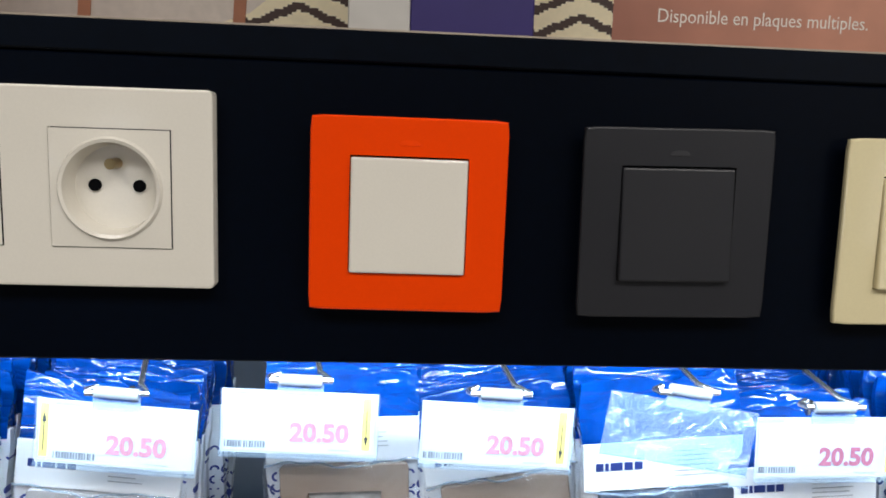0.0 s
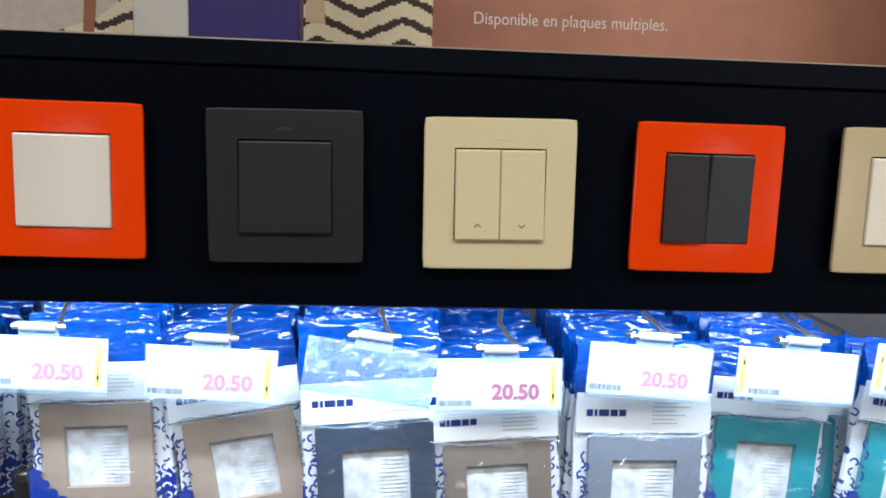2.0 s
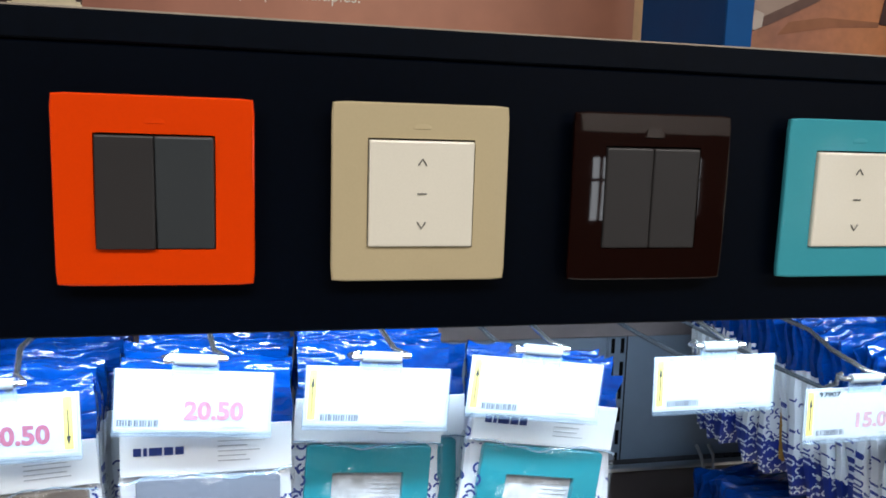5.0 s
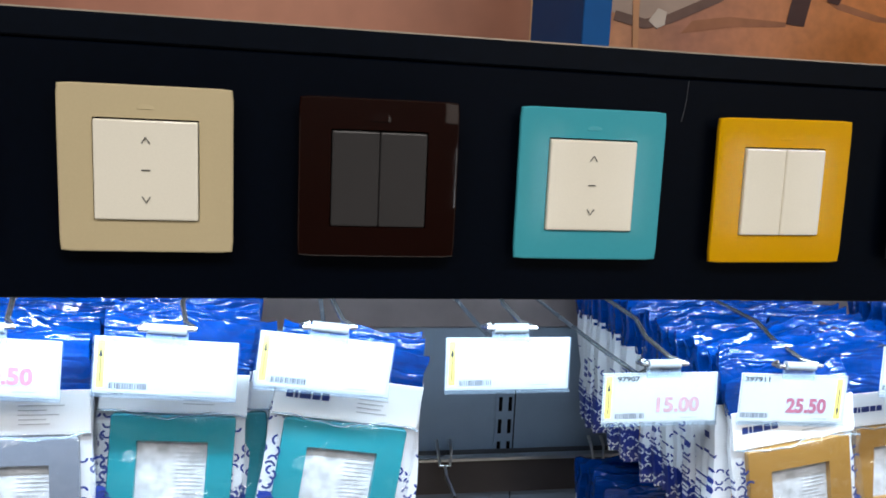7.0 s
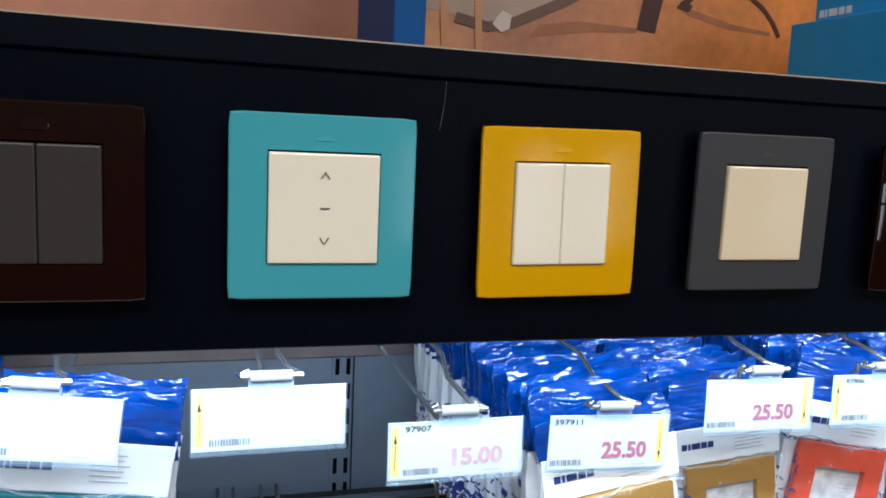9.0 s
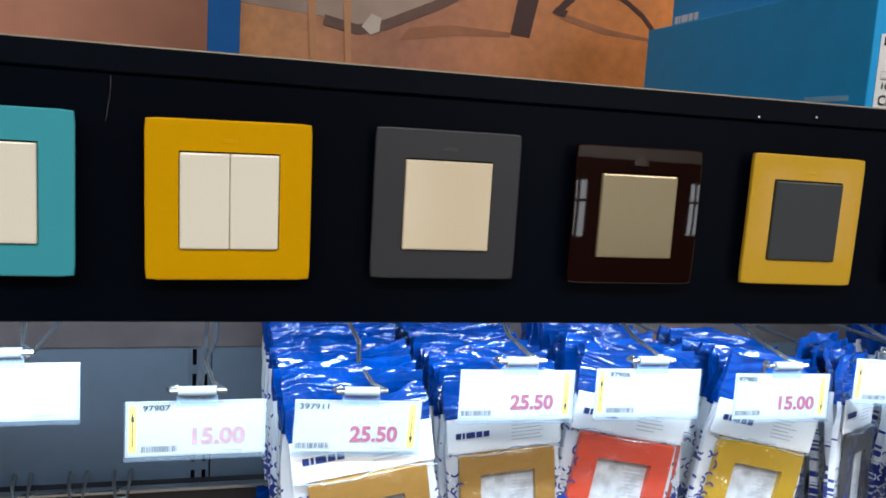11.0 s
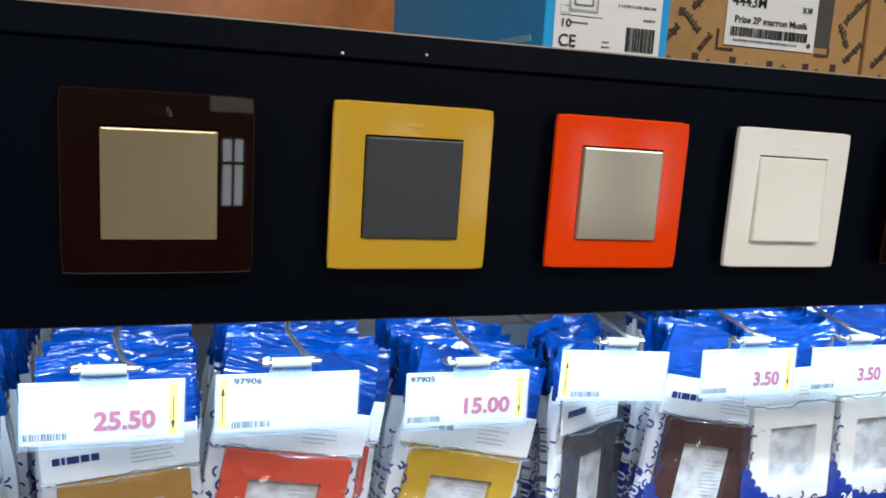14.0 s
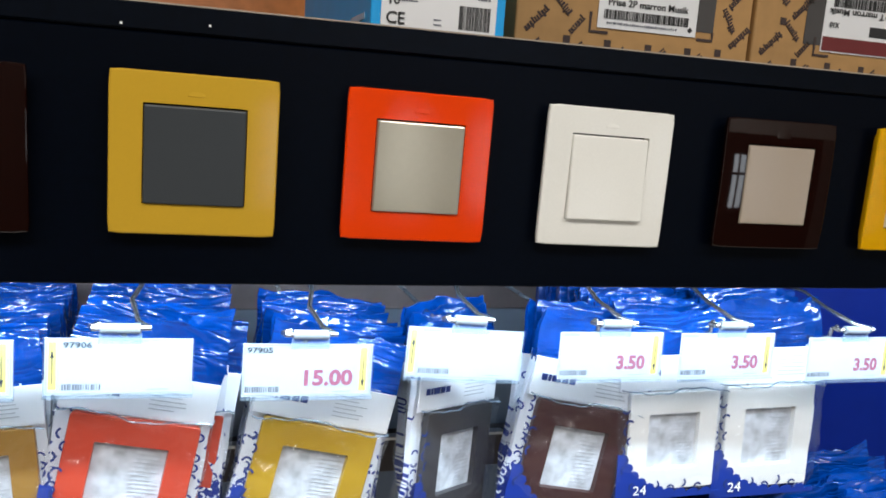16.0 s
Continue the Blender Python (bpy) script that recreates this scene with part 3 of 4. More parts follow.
def wall_socket():
    so = thing("wall_socket", pose(-0.1490, 0, 1.5102), "white double wall socket with earth pins on a black board", "socket")
    double_frame(so, "white", 0.157, 0.0855, ((-0.0355, 0), (0.0355, 0)))
    for cx in (-0.0355, 0.0355):
        bm = bmesh.new()
        # square face with a round well
        n = 48
        outer, lip, lip2, well, floor_ring = [], [], [], [], []
        for k in range(n):
            a = 2 * math.pi * k / n
            c, s = math.cos(a), math.sin(a)
            q = 0.0252 / max(abs(c), abs(s))
            outer.append(bm.verts.new((cx + c * q, -0.0098, s * q)))
            lip.append(bm.verts.new((cx + c * 0.0222, -0.0102, s * 0.0222)))
            lip2.append(bm.verts.new((cx + c * 0.0212, -0.0118, s * 0.0212)))
            well.append(bm.verts.new((cx + c * 0.0198, -0.0112, s * 0.0198)))
            floor_ring.append(bm.verts.new((cx + c * 0.0182, -0.0006, s * 0.0182)))
        for a, b in ((outer, lip), (lip, lip2), (lip2, well), (well, floor_ring)):
            for k in range(n):
                bm.faces.new((a[k], a[(k + 1) % n], b[(k + 1) % n], b[k]))
        bm.faces.new(floor_ring)
        bmesh.ops.recalc_face_normals(bm, faces=bm.faces)
        face = part("socket_face", bm, PLASTIC["white"], so, "", True)
        for hx in (-0.0095, 0.0095):
            bm = bmesh.new()
            bmesh.ops.create_cone(bm, cap_ends=True, segments=20, radius1=0.0027, radius2=0.0027, depth=0.0012, matrix=Matrix.Translation((cx + hx, -0.0010, 0.0008)) @ pose(0, 0, 0, 90, 0, 0))
            part("contact_hole", bm, SLOT, face)
        bm = tube([(cx, -0.0006, 0.0105), (cx, -0.0085, 0.0105), (cx, -0.0098, 0.0105)], 0.0024, 14)
        part("earth_pin", bm, mat("brass_pin", (0.42, 0.31, 0.16), 0.3, 0.9), face, "brass coloured earth pin")
    return so


wall_socket()
PITCH, FIRST = 0.1196, 0.0135
SWITCHES = [
    # index, dz, turn, frame, key, keys, marks, label
    (0, 0.0018, 0.3, "orange", "white", 1, "", "orange switch plate with a single white rocker"),
    (1, 0.0012, -0.6, "charcoal", "charcoal", 1, "", "charcoal grey switch plate with a matching rocker"),
    (2, -0.0002, -0.6, "cream", "cream", 2, "pair", "cream blind switch with two rockers and small arrows"),
    (3, 0.0003, 0.3, "orange", "darkkey", 2, "", "orange switch plate with two dark grey rockers"),
    (4, 0.0010, 0.0, "beige", "ivory", 1, "column", "beige blind switch with a white key and arrows"),
    (5, 0.0, 0.0, "brown", "darkkey", 2, "", "glossy dark brown switch plate with two grey rockers"),
    (6, 0.0002, 0.0, "teal", "ivory", 1, "column", "teal blind switch with an ivory key and arrows"),
    (7, -0.0003, -0.8, "yellow", "ivory", 2, "", "yellow switch plate with two ivory rockers"),
    (8, 0.0020, -0.1, "greybrown", "peach", 1, "", "dark grey switch plate with a cream rocker"),
    (9, 0.0, 0.0, "brown", "champagne", 1, "", "glossy dark brown switch plate with a champagne rocker"),
    (10, 0.0008, 0.6, "gold", "slatekey", 1, "", "mustard yellow switch plate with a dark grey rocker"),
    (11, 0.0003, 0.9, "orange", "sand", 1, "", "orange switch plate with a champagne metallic rocker"),
    (12, -0.0006, 0.8, "coldwhite", "coldwhite", 1, "", "white switch plate with a white rocker"),
    (13, 0.0, 0.3, "brown", "rose", 1, "", "glossy dark brown switch plate with a dull beige rocker"),
    (14, 0.0, 0.3, "yellow", "ivory", 1, "", "yellow switch plate with an ivory rocker"),
]
SHIFT = {4: 0.001, 7: -0.0010, 8: -0.001, 9: -0.0012, 11: 0.0010, 12: 0.0004, 13: 0.0040, 14: 0.0040}
for i, dz, turn, fc, kc, nk, mk, lab in SWITCHES:
    light_switch(FIRST + PITCH * i + SHIFT.get(i, 0.0), 1.5 + dz, turn, 0.0860 if i < 4 else 0.0855 if i < 9 else 0.0844, fc, kc, nk, mk, lab, tilts=((0.0008, -0.0012) if nk == 2 and fc == "orange" else (0.0014, 0.0014) if fc == kc else (0.0, 0.0)),
                 # right dark key in bluer, lighter grey: a reflection put into its colour
                 key2="slatekey" if fc == "orange" and nk == 2 else None)

# ---- posters and goods above the shelf ----
poster = thing("poster", pose(0, 0, 0), "large printed poster with a patterned rug and brown panel", "poster")
part("sheet", box(-0.42, 0.853, 0.5210, 0.5235, 1.578, 2.10), ramp_print("room_floor_print", [(0.54, 0.43, 0.36), (0.78, 0.68, 0.59), (0.74, 0.62, 0.50)], "X", -0.42, 0.24), poster)
part("rug_picture", flat([(-0.215, 1.60), (-0.205, 1.632), (-0.150, 1.652), (-0.09, 1.70), (0.236, 1.70), (0.236, 1.60)], 0.5203), RUG, poster, "printed zigzag rug")
part("brown_panel", rect(0.236, 0.841, 1.59, 2.10, 0.5203), ramp_print("brown_print", [(0.42, 0.165, 0.108), (0.60, 0.265, 0.170), (0.46, 0.185, 0.112)], "X", 0.236, 0.82, grain=25), poster, "printed brown panel")
part("wood_strip", rect(0.841, 0.853, 1.59, 2.10, 0.5203), mat("light_wood_print", (0.68, 0.40, 0.20), 0.5, 0, 0.2, 60, 0.02), poster)
for a, b in ((-0.3255, -0.3125), (-0.1665, -0.1540)):
    part("chair_leg_picture", flat([(a - 0.003, 1.60), (b - 0.004, 1.60), (b + 0.006, 1.72), (a + 0.004, 1.72)], 0.5196), mat("chair_leg_print", (0.42, 0.16, 0.08), 0.5, 0, 0.15, 60, 0), poster)
part("chair_leg_picture", flat([(0.087, 1.655), (0.110, 1.655), (0.107, 1.72), (0.090, 1.72)], 0.5196), mat("pale_leg_print", (0.82, 0.60, 0.40), 0.5, 0, 0.1, 60, 0), poster)
lettering("caption", "Disponible en plaques multiples.", 0.0205, 0.284, 0.5198, 1.6605, mat("cream_ink", (0.90, 0.82, 0.74), 0.5, 0, 0.05, 60, 0), poster, 0.234, 0.0)

poster2 = thing("poster", pose(0, 0, 0), "large printed poster of chair legs on an orange brown carpet", "poster")
part("sheet", box(0.8545, 2.0, 0.5410, 0.5435, 1.578, 2.10), ramp_print("carpet_print", [(0.74, 0.34, 0.14), (0.46, 0.19, 0.115), (0.60, 0.22, 0.075), (0.74, 0.24, 0.05)], "X", 0.86, 1.42, grain=70, var=0.22), poster2)
DARKWOOD = mat("dark_wood_print", (0.06, 0.018, 0.014), 0.5, 0, 0.2, 60, 0)
part("chair_leg_picture", flat([(1.190, 1.676), (1.216, 1.674), (1.232, 1.76), (1.204, 1.76)], 0.5400), DARKWOOD, poster2)
part("chair_leg_picture", flat([(1.246, 1.710), (1.256, 1.708), (1.31, 1.76), (1.292, 1.76)], 0.5400), DARKWOOD, poster2)
part("chair_leg_picture", ribbon([(1.399, 1.683), (1.388, 1.700), (1.372, 1.716), (1.350, 1.730), (1.325, 1.742)], 0.006, 0.5400), DARKWOOD, poster2)
part("sofa_picture", flat([(0.858, 1.682), (0.950, 1.676), (1.000, 1.664), (1.018, 1.664), (1.024, 1.676), (1.085, 1.703), (1.15, 1.74), (0.858, 1.77)], 0.5404), mat("sofa_print", (0.44, 0.31, 0.245), 0.5, 0, 0.2, 30, 0), poster2)
part("sofa_shadow_picture", ribbon([(0.955, 1.672), (0.995, 1.664), (1.028, 1.672), (1.090, 1.701), (1.14, 1.728)], 0.012, 0.5397), mat("sofa_edge_print", (0.15, 0.075, 0.055), 0.5, 0, 0.2, 60, 0), poster2)
part("sofa_foot_picture", flat([(1.000, 1.668), (1.012, 1.659), (1.022, 1.664), (1.024, 1.680), (1.012, 1.684)], 0.5394), mat("pale_foot_print", (0.66, 0.55, 0.47), 0.5, 0, 0.1, 60, 0), poster2)
SHADE_PRINT = mat("brown_shade_print", (0.36, 0.135, 0.06), 0.5, 0, 0.25, 40, 0)
part("shade_picture", flat([(1.248, 1.706), (1.262, 1.708), (1.325, 1.694), (1.385, 1.688), (1.385, 1.684), (1.320, 1.687), (1.262, 1.699)], 0.5406), SHADE_PRINT, poster2)
part("shade_picture", flat([(1.045, 1.655), (1.120, 1.668), (1.190, 1.672), (1.190, 1.678), (1.110, 1.680), (1.060, 1.672)], 0.5406), SHADE_PRINT, poster2)
part("chair_foot_picture", flat([(1.244, 1.708), (1.262, 1.704), (1.266, 1.712), (1.250, 1.716)], 0.5396), DARKWOOD, poster2)
for a in (0.938, 0.980):
    part("chair_leg_picture", flat([(a + 0.003, 1.61), (a + 0.010, 1.61), (a + 0.004, 1.74), (a - 0.006, 1.74)], 0.5392), mat("tan_leg_print", (0.62, 0.29, 0.13), 0.5, 0, 0.1, 60, 0), poster2)

BLUE_POST = mat("blue_divider_paint", (0.001, 0.085, 0.30), 0.5, 0, 0.08, 40, 0.05, 5, spec=0.15)
BLUE_EDGE = mat("blue_divider_edge", (0.002, 0.085, 0.30), 0.5, 0, 0.08, 40, 0.05, 5, spec=0.2)
for a, b in ((0.8285, 0.856), (-0.452, -0.416)):
    dv = thing("shelf_divider", pose(0, 0, 0), "blue painted upright divider on the shelf", "divider", "dividers")
    part("panel", box(a + 0.0005, b - 0.0005, 0.3005, 0.473, 1.5776, 2.05, 0.001, 1), BLUE_POST, dv, "dark blue panel")
    part("front_strip", box(a, b, 0.297, 0.3004, 1.5776, 2.05, 0.0012, 2), BLUE_EDGE, dv, "brighter blue front strip")

folder = thing("brochure_box", pose(0, 0, 0), "grey and purple cardboard box standing on the shelf", "box")
part("purple_front", box(0.0155, 0.109, 0.262, 0.30, 1.5776, 1.86, 0.001, 1), mat("purple_card", (0.028, 0.016, 0.13), 0.45, 0, 0.1, 40, 0.04), folder, "purple half")
part("grey_front", box(-0.0310, 0.0152, 0.262, 0.30, 1.5776, 1.86, 0.001, 1), mat("pale_grey_card", (0.56, 0.53, 0.49), 0.5, 0, 0.08, 40, 0.04), folder, "pale grey half")

BOX_BLUE = mat("blue_carton", (0.002, 0.36, 0.80), 0.5, 0, 0.08, 40, 0.06, 6)
carton = thing("blue_carton", pose(1.358, 0.066, 1.5776), "long bright blue carton with a white label", "box")
part("body", box(-0.045, 0.045, 0, 0.345, 0, 0.100, 0.0012, 2), BOX_BLUE, carton)
lab = part("label", rect(-0.0385, 0.0385, 0.0035, 0.0600, -0.0006), WHITE_CARD, carton, "white product label")
part("black_strip", rect(-0.0355, -0.0060, 0.0515, 0.0580, -0.0010), BLACK_INK, lab)
part("code_bars", rect(-0.0335, -0.0085, 0.0535, 0.0560, -0.0013), WHITE_INK, lab)
part("picture_frame", loft([(0.0070, 0.0070, 0.001, -0.0010, -0.0190, 0.0395), (0.0058, 0.0058, 0.001, -0.0010, -0.0190, 0.0395)]), GREY_INK, lab)
part("rule", rect(-0.0350, -0.0050, 0.0262, 0.0266, -0.0010), BLACK_INK, lab)
lettering("count", "10", 0.0066, -0.0350, -0.0011, 0.0195, BLACK_INK, lab, 0.0066, bold=0.015)
lettering("mark", "CE", 0.0105, -0.0355, -0.0011, 0.0075, BLACK_INK, lab, 0.0120, bold=0.012)
part("grey_panel", rect(0.0010, 0.0365, 0.0520, 0.0585, -0.0009), mat("pale_grey_print", (0.55, 0.55, 0.56), 0.5, 0, 0.05, 60, 0), lab)
part("maker_mark", rect(0.0225, 0.0350, 0.0528, 0.0560, -0.0012), GREY_INK, lab)
part("inner_panel", loft([(0.0105, 0.0105, 0.001, -0.0010, -0.0190, 0.0395), (0.0090, 0.0090, 0.001, -0.0010, -0.0190, 0.0395)]), FAINT_INK, lab)
part("small_panel", loft([(0.0040, 0.0024, 0.0002, -0.0010, -0.0315, 0.0300), (0.0037, 0.0021, 0.0002, -0.0010, -0.0315, 0.0300)]), FAINT_INK, lab)
part("small_print", lines(0.0000, 0.0350, 0.0490, -0.0010, 2, 0.0034, 0.0011, 3), FAINT_INK, lab)
part("small_print", bars(0.0060, 0.0340, 0.0345, 0.0362, -0.0010, 14, 31, 0.75), GREY_INK, lab)
part("small_print", bars(0.0250, 0.0340, 0.0270, 0.0284, -0.0010, 5, 33, 0.75), GREY_INK, lab)
part("small_print", lines(-0.0270, -0.0090, 0.0228, -0.0010, 1, 0.003, 0.0010, 4), GREY_INK, lab)
part("small_print", lines(-0.0040, 0.0020, 0.0125, -0.0010, 2, 0.003, 0.0009, 5), GREY_INK, lab)
part("bar_code", bars(0.0130, 0.0345, 0.0075, 0.0225, -0.0010, 22, 6), BLACK_INK, lab)
bm = bmesh.new()
bmesh.ops.create_cone(bm, cap_ends=True, segments=24, radius1=0.009, radius2=0.009, depth=0.0006, matrix=Matrix.Translation((0.005, -0.0004, 0.0725)) @ pose(0, 0, 0, 90, 0, 0))
part("finger_hole", bm, SLOT, carton)
part("tape", box(-0.0454, -0.0450, 0.018, 0.068, 0.0102, 0.0146), mat("clear_tape", (0.22, 0.52, 0.78), 0.25, 0, 0.2, 60, 0), carton, "strip of clear tape")
upper = thing("blue_carton", pose(1.337, 0.075, 1.6779), "blue carton lying on a longer one", "box")
part("body", box(0, 0.066, 0, 0.328, 0, 0.085, 0.0012, 2), BOX_BLUE, upper)
bm = bmesh.new()
for a, b in ((0.0, 0.005), (0.0065, 0.0085), (0.0105, 0.0195), (0.0215, 0.0275), (0.0295, 0.035)):
    box(-0.0006, -0.0002, 0.321 - 0.047 * b / 0.035, 0.321 - 0.047 * a / 0.035, 0.0070, 0.0150, 0, bm=bm)
part("logo_mark", bm, WHITE_INK, upper, "white plain maker's mark")

KRAFT = mat("kraft_cardboard", (0.43, 0.24, 0.085), 0.7, 0, 0.14, 70, 0.15, 8)


def printed_word(x0, z0, x1, z1, tall, seed):
    """A printed word too coarse to copy: a row of uneven strokes along a slant."""
    rnd = random.Random(seed)
    bm = bmesh.new()
    d = math.hypot(x1 - x0, z1 - z0)
    ux, uz = (x1 - x0) / d, (z1 - z0) / d
    at = 0.0
    while at < d - 0.0012:
        w = rnd.uniform(0.0011, 0.0022)
        lo, hi = rnd.choice(((0, 0.75), (0, 1), (-0.3, 0.75), (0, 0.7), (0.0, 0.72)))
        flat([(x0 + ux * p - uz * q * tall, z0 + uz * p + ux * q * tall) for p, q in ((at, lo), (at + w, lo), (at + w, hi), (at, hi))], -0.0005, bm)
        flat([(x0 + ux * p - uz * q * tall, z0 + uz * p + ux * q * tall) for p, q in ((at, 0.0), (at + w + 0.0006, 0.0), (at + w + 0.0006, 0.2), (at, 0.2))], -0.0008, bm)
        at += w + rnd.uniform(0.0005, 0.0011)
    return bm


BOX_WORDS = ((0.011, 0.020, 0.029, 0.038), (0.031, 0.048, 0.045, 0.034), (0.040, 0.052, 0.060, 0.072), (0.049, 0.021, 0.060, 0.034), (0.184, 0.053, 0.195, 0.035), (0.192, 0.054, 0.213, 0.076),
             (0.196, 0.022, 0.213, 0.039), (0.014, 0.080, 0.030, 0.062), (0.012, 0.105, 0.032, 0.086), (0.190, 0.105, 0.209, 0.085), (0.018, 0.014, 0.026, 0.004), (0.055, 0.014, 0.064, 0.004),
             (0.092, 0.013, 0.101, 0.003), (0.128, 0.014, 0.137, 0.004), (0.164, 0.014, 0.173, 0.004))
BOX_SQUARES = ((0.029, 0.050), (0.045, 0.017), (0.081, 0.0165), (0.118, 0.016), (0.155, 0.0165), (0.184, 0.018), (0.186, 0.078), (0.021, 0.072))


def kraft_box(x0, x1, flip):
    w = x1 - x0
    kb = thing("cardboard_box", pose(x0, 0.15, 1.5776), "brown cardboard box with dark print and a white label", "box", "cardboard boxes")
    part("body", box(0.001, w - 0.001, 0, 0.25, 0, 0.13, 0.0015, 2), KRAFT, kb)
    part("flap_seam", box(0.002, w - 0.002, 0.124, 0.126, 0.1300, 0.1303), mat("brown_tape", (0.25, 0.14, 0.06), 0.35), kb)
    ink = mat("brown_ink", (0.050, 0.030, 0.026), 0.7, 0, 0.3, 260, 0)
    grey = mat("grey_print", (0.060, 0.055, 0.052), 0.6, 0, 0.1, 60, 0)
    lx0, lx1 = (0.070, 0.160)
    for k, (a, b, c, d) in enumerate(BOX_WORDS):
        part("printed_word", printed_word(a, b, c, d, 0.0058, k + (40 if flip else 0)), ink, kb)
    for x, z in BOX_SQUARES:
        part("printed_square", rect(x - 0.003, x + 0.003, z - 0.003, z + 0.003, -0.0005), ink, kb)
    if flip:
        g0, g1 = lx0 - 0.018, lx0 + 0.010
    else:
        g0, g1 = lx1 - 0.010, lx1 + 0.017
    part("grey_field", rect(g0, g1, 0.0335, 0.125, -0.0005), grey, kb, "dark grey printed field")
    part("corner_mark", ribbon([(lx0 - 0.006, 0.040), (lx0 - 0.006, 0.0250), (lx0 + 0.010, 0.0250)], 0.0024, -0.0008), ink, kb)
    part("corner_mark", ribbon([(lx1 + 0.002, 0.0272), (lx1 + 0.0165, 0.0272), (lx1 + 0.0165, 0.034)], 0.0024, -0.0008), ink, kb)
    lb = part("label", rect(lx0, lx1, 0.0285, 0.112, -0.0012), WHITE_CARD, kb, "white product label")
    part("label_head", rect(lx0 + 0.001, lx1 - 0.001, 0.0765, 0.0860, -0.0015), mat("grey_band", (0.12, 0.10, 0.095), 0.6, 0, 0.1, 60, 0), lb)
    if not flip:
        lettering("code", "4443M", 0.0115, lx0 + 0.004, -0.0018, 0.0592, BLACK_INK, lb, 0.033, bold=0.010)
        lettering("count", "X10", 0.0065, lx1 - 0.016, -0.0018, 0.0592, BLACK_INK, lb, 0.010, bold=0.02)
        lettering("name", "Prise 2P marron Musik", 0.0075, lx0 + 0.0075, -0.0018, 0.0465, BLACK_INK, lb, 0.073, bold=0.016)
        part("bar_code", bars(lx0 + 0.005, lx1 - 0.008, 0.0358, 0.0430, -0.0018, 52, 8), BLACK_INK, lb)
        part("small_print", bars(lx0 + 0.008, lx1 - 0.018, 0.0318, 0.0336, -0.0018, 34, 9), GREY_INK, lb)
        part("maker_mark", flat([(lx1 - 0.006, 0.031), (lx1 - 0.0035, 0.0335), (lx1 - 0.006, 0.036), (lx1 - 0.0085, 0.0335)], -0.0018), BLACK_INK, lb)
    else:
        part("red_strip", rect(lx0 + 0.001, lx1 - 0.001, 0.0295, 0.0415, -0.0015), mat("maroon_ink", (0.16, 0.02, 0.02), 0.5, 0, 0.1, 60, 0), lb)
        lettering("name", "2P+T marron Musik", 0.0075, lx0 + 0.078, -0.0018, 0.0655, BLACK_INK, lb, 0.074, 180, bold=0.016)
        lettering("count", "X10", 0.0065, lx0 + 0.016, -0.0018, 0.0540, BLACK_INK, lb, 0.010, 180, bold=0.02)
        part("bar_code", bars(lx0 + 0.008, lx1 - 0.005, 0.067, 0.076, -0.0018, 52, 12), BLACK_INK, lb)
        part("code_bars", rect(lx1 - 0.040, lx1 - 0.006, 0.0450, 0.0535, -0.0018), BLACK_INK, lb)
    return kb


kraft_box(1.442, 1.656, False)
kraft_box(1.658, 1.872, True)
kraft_box(1.874, 2.088, False)

# ---- hooks, price tags and bags under the board ----


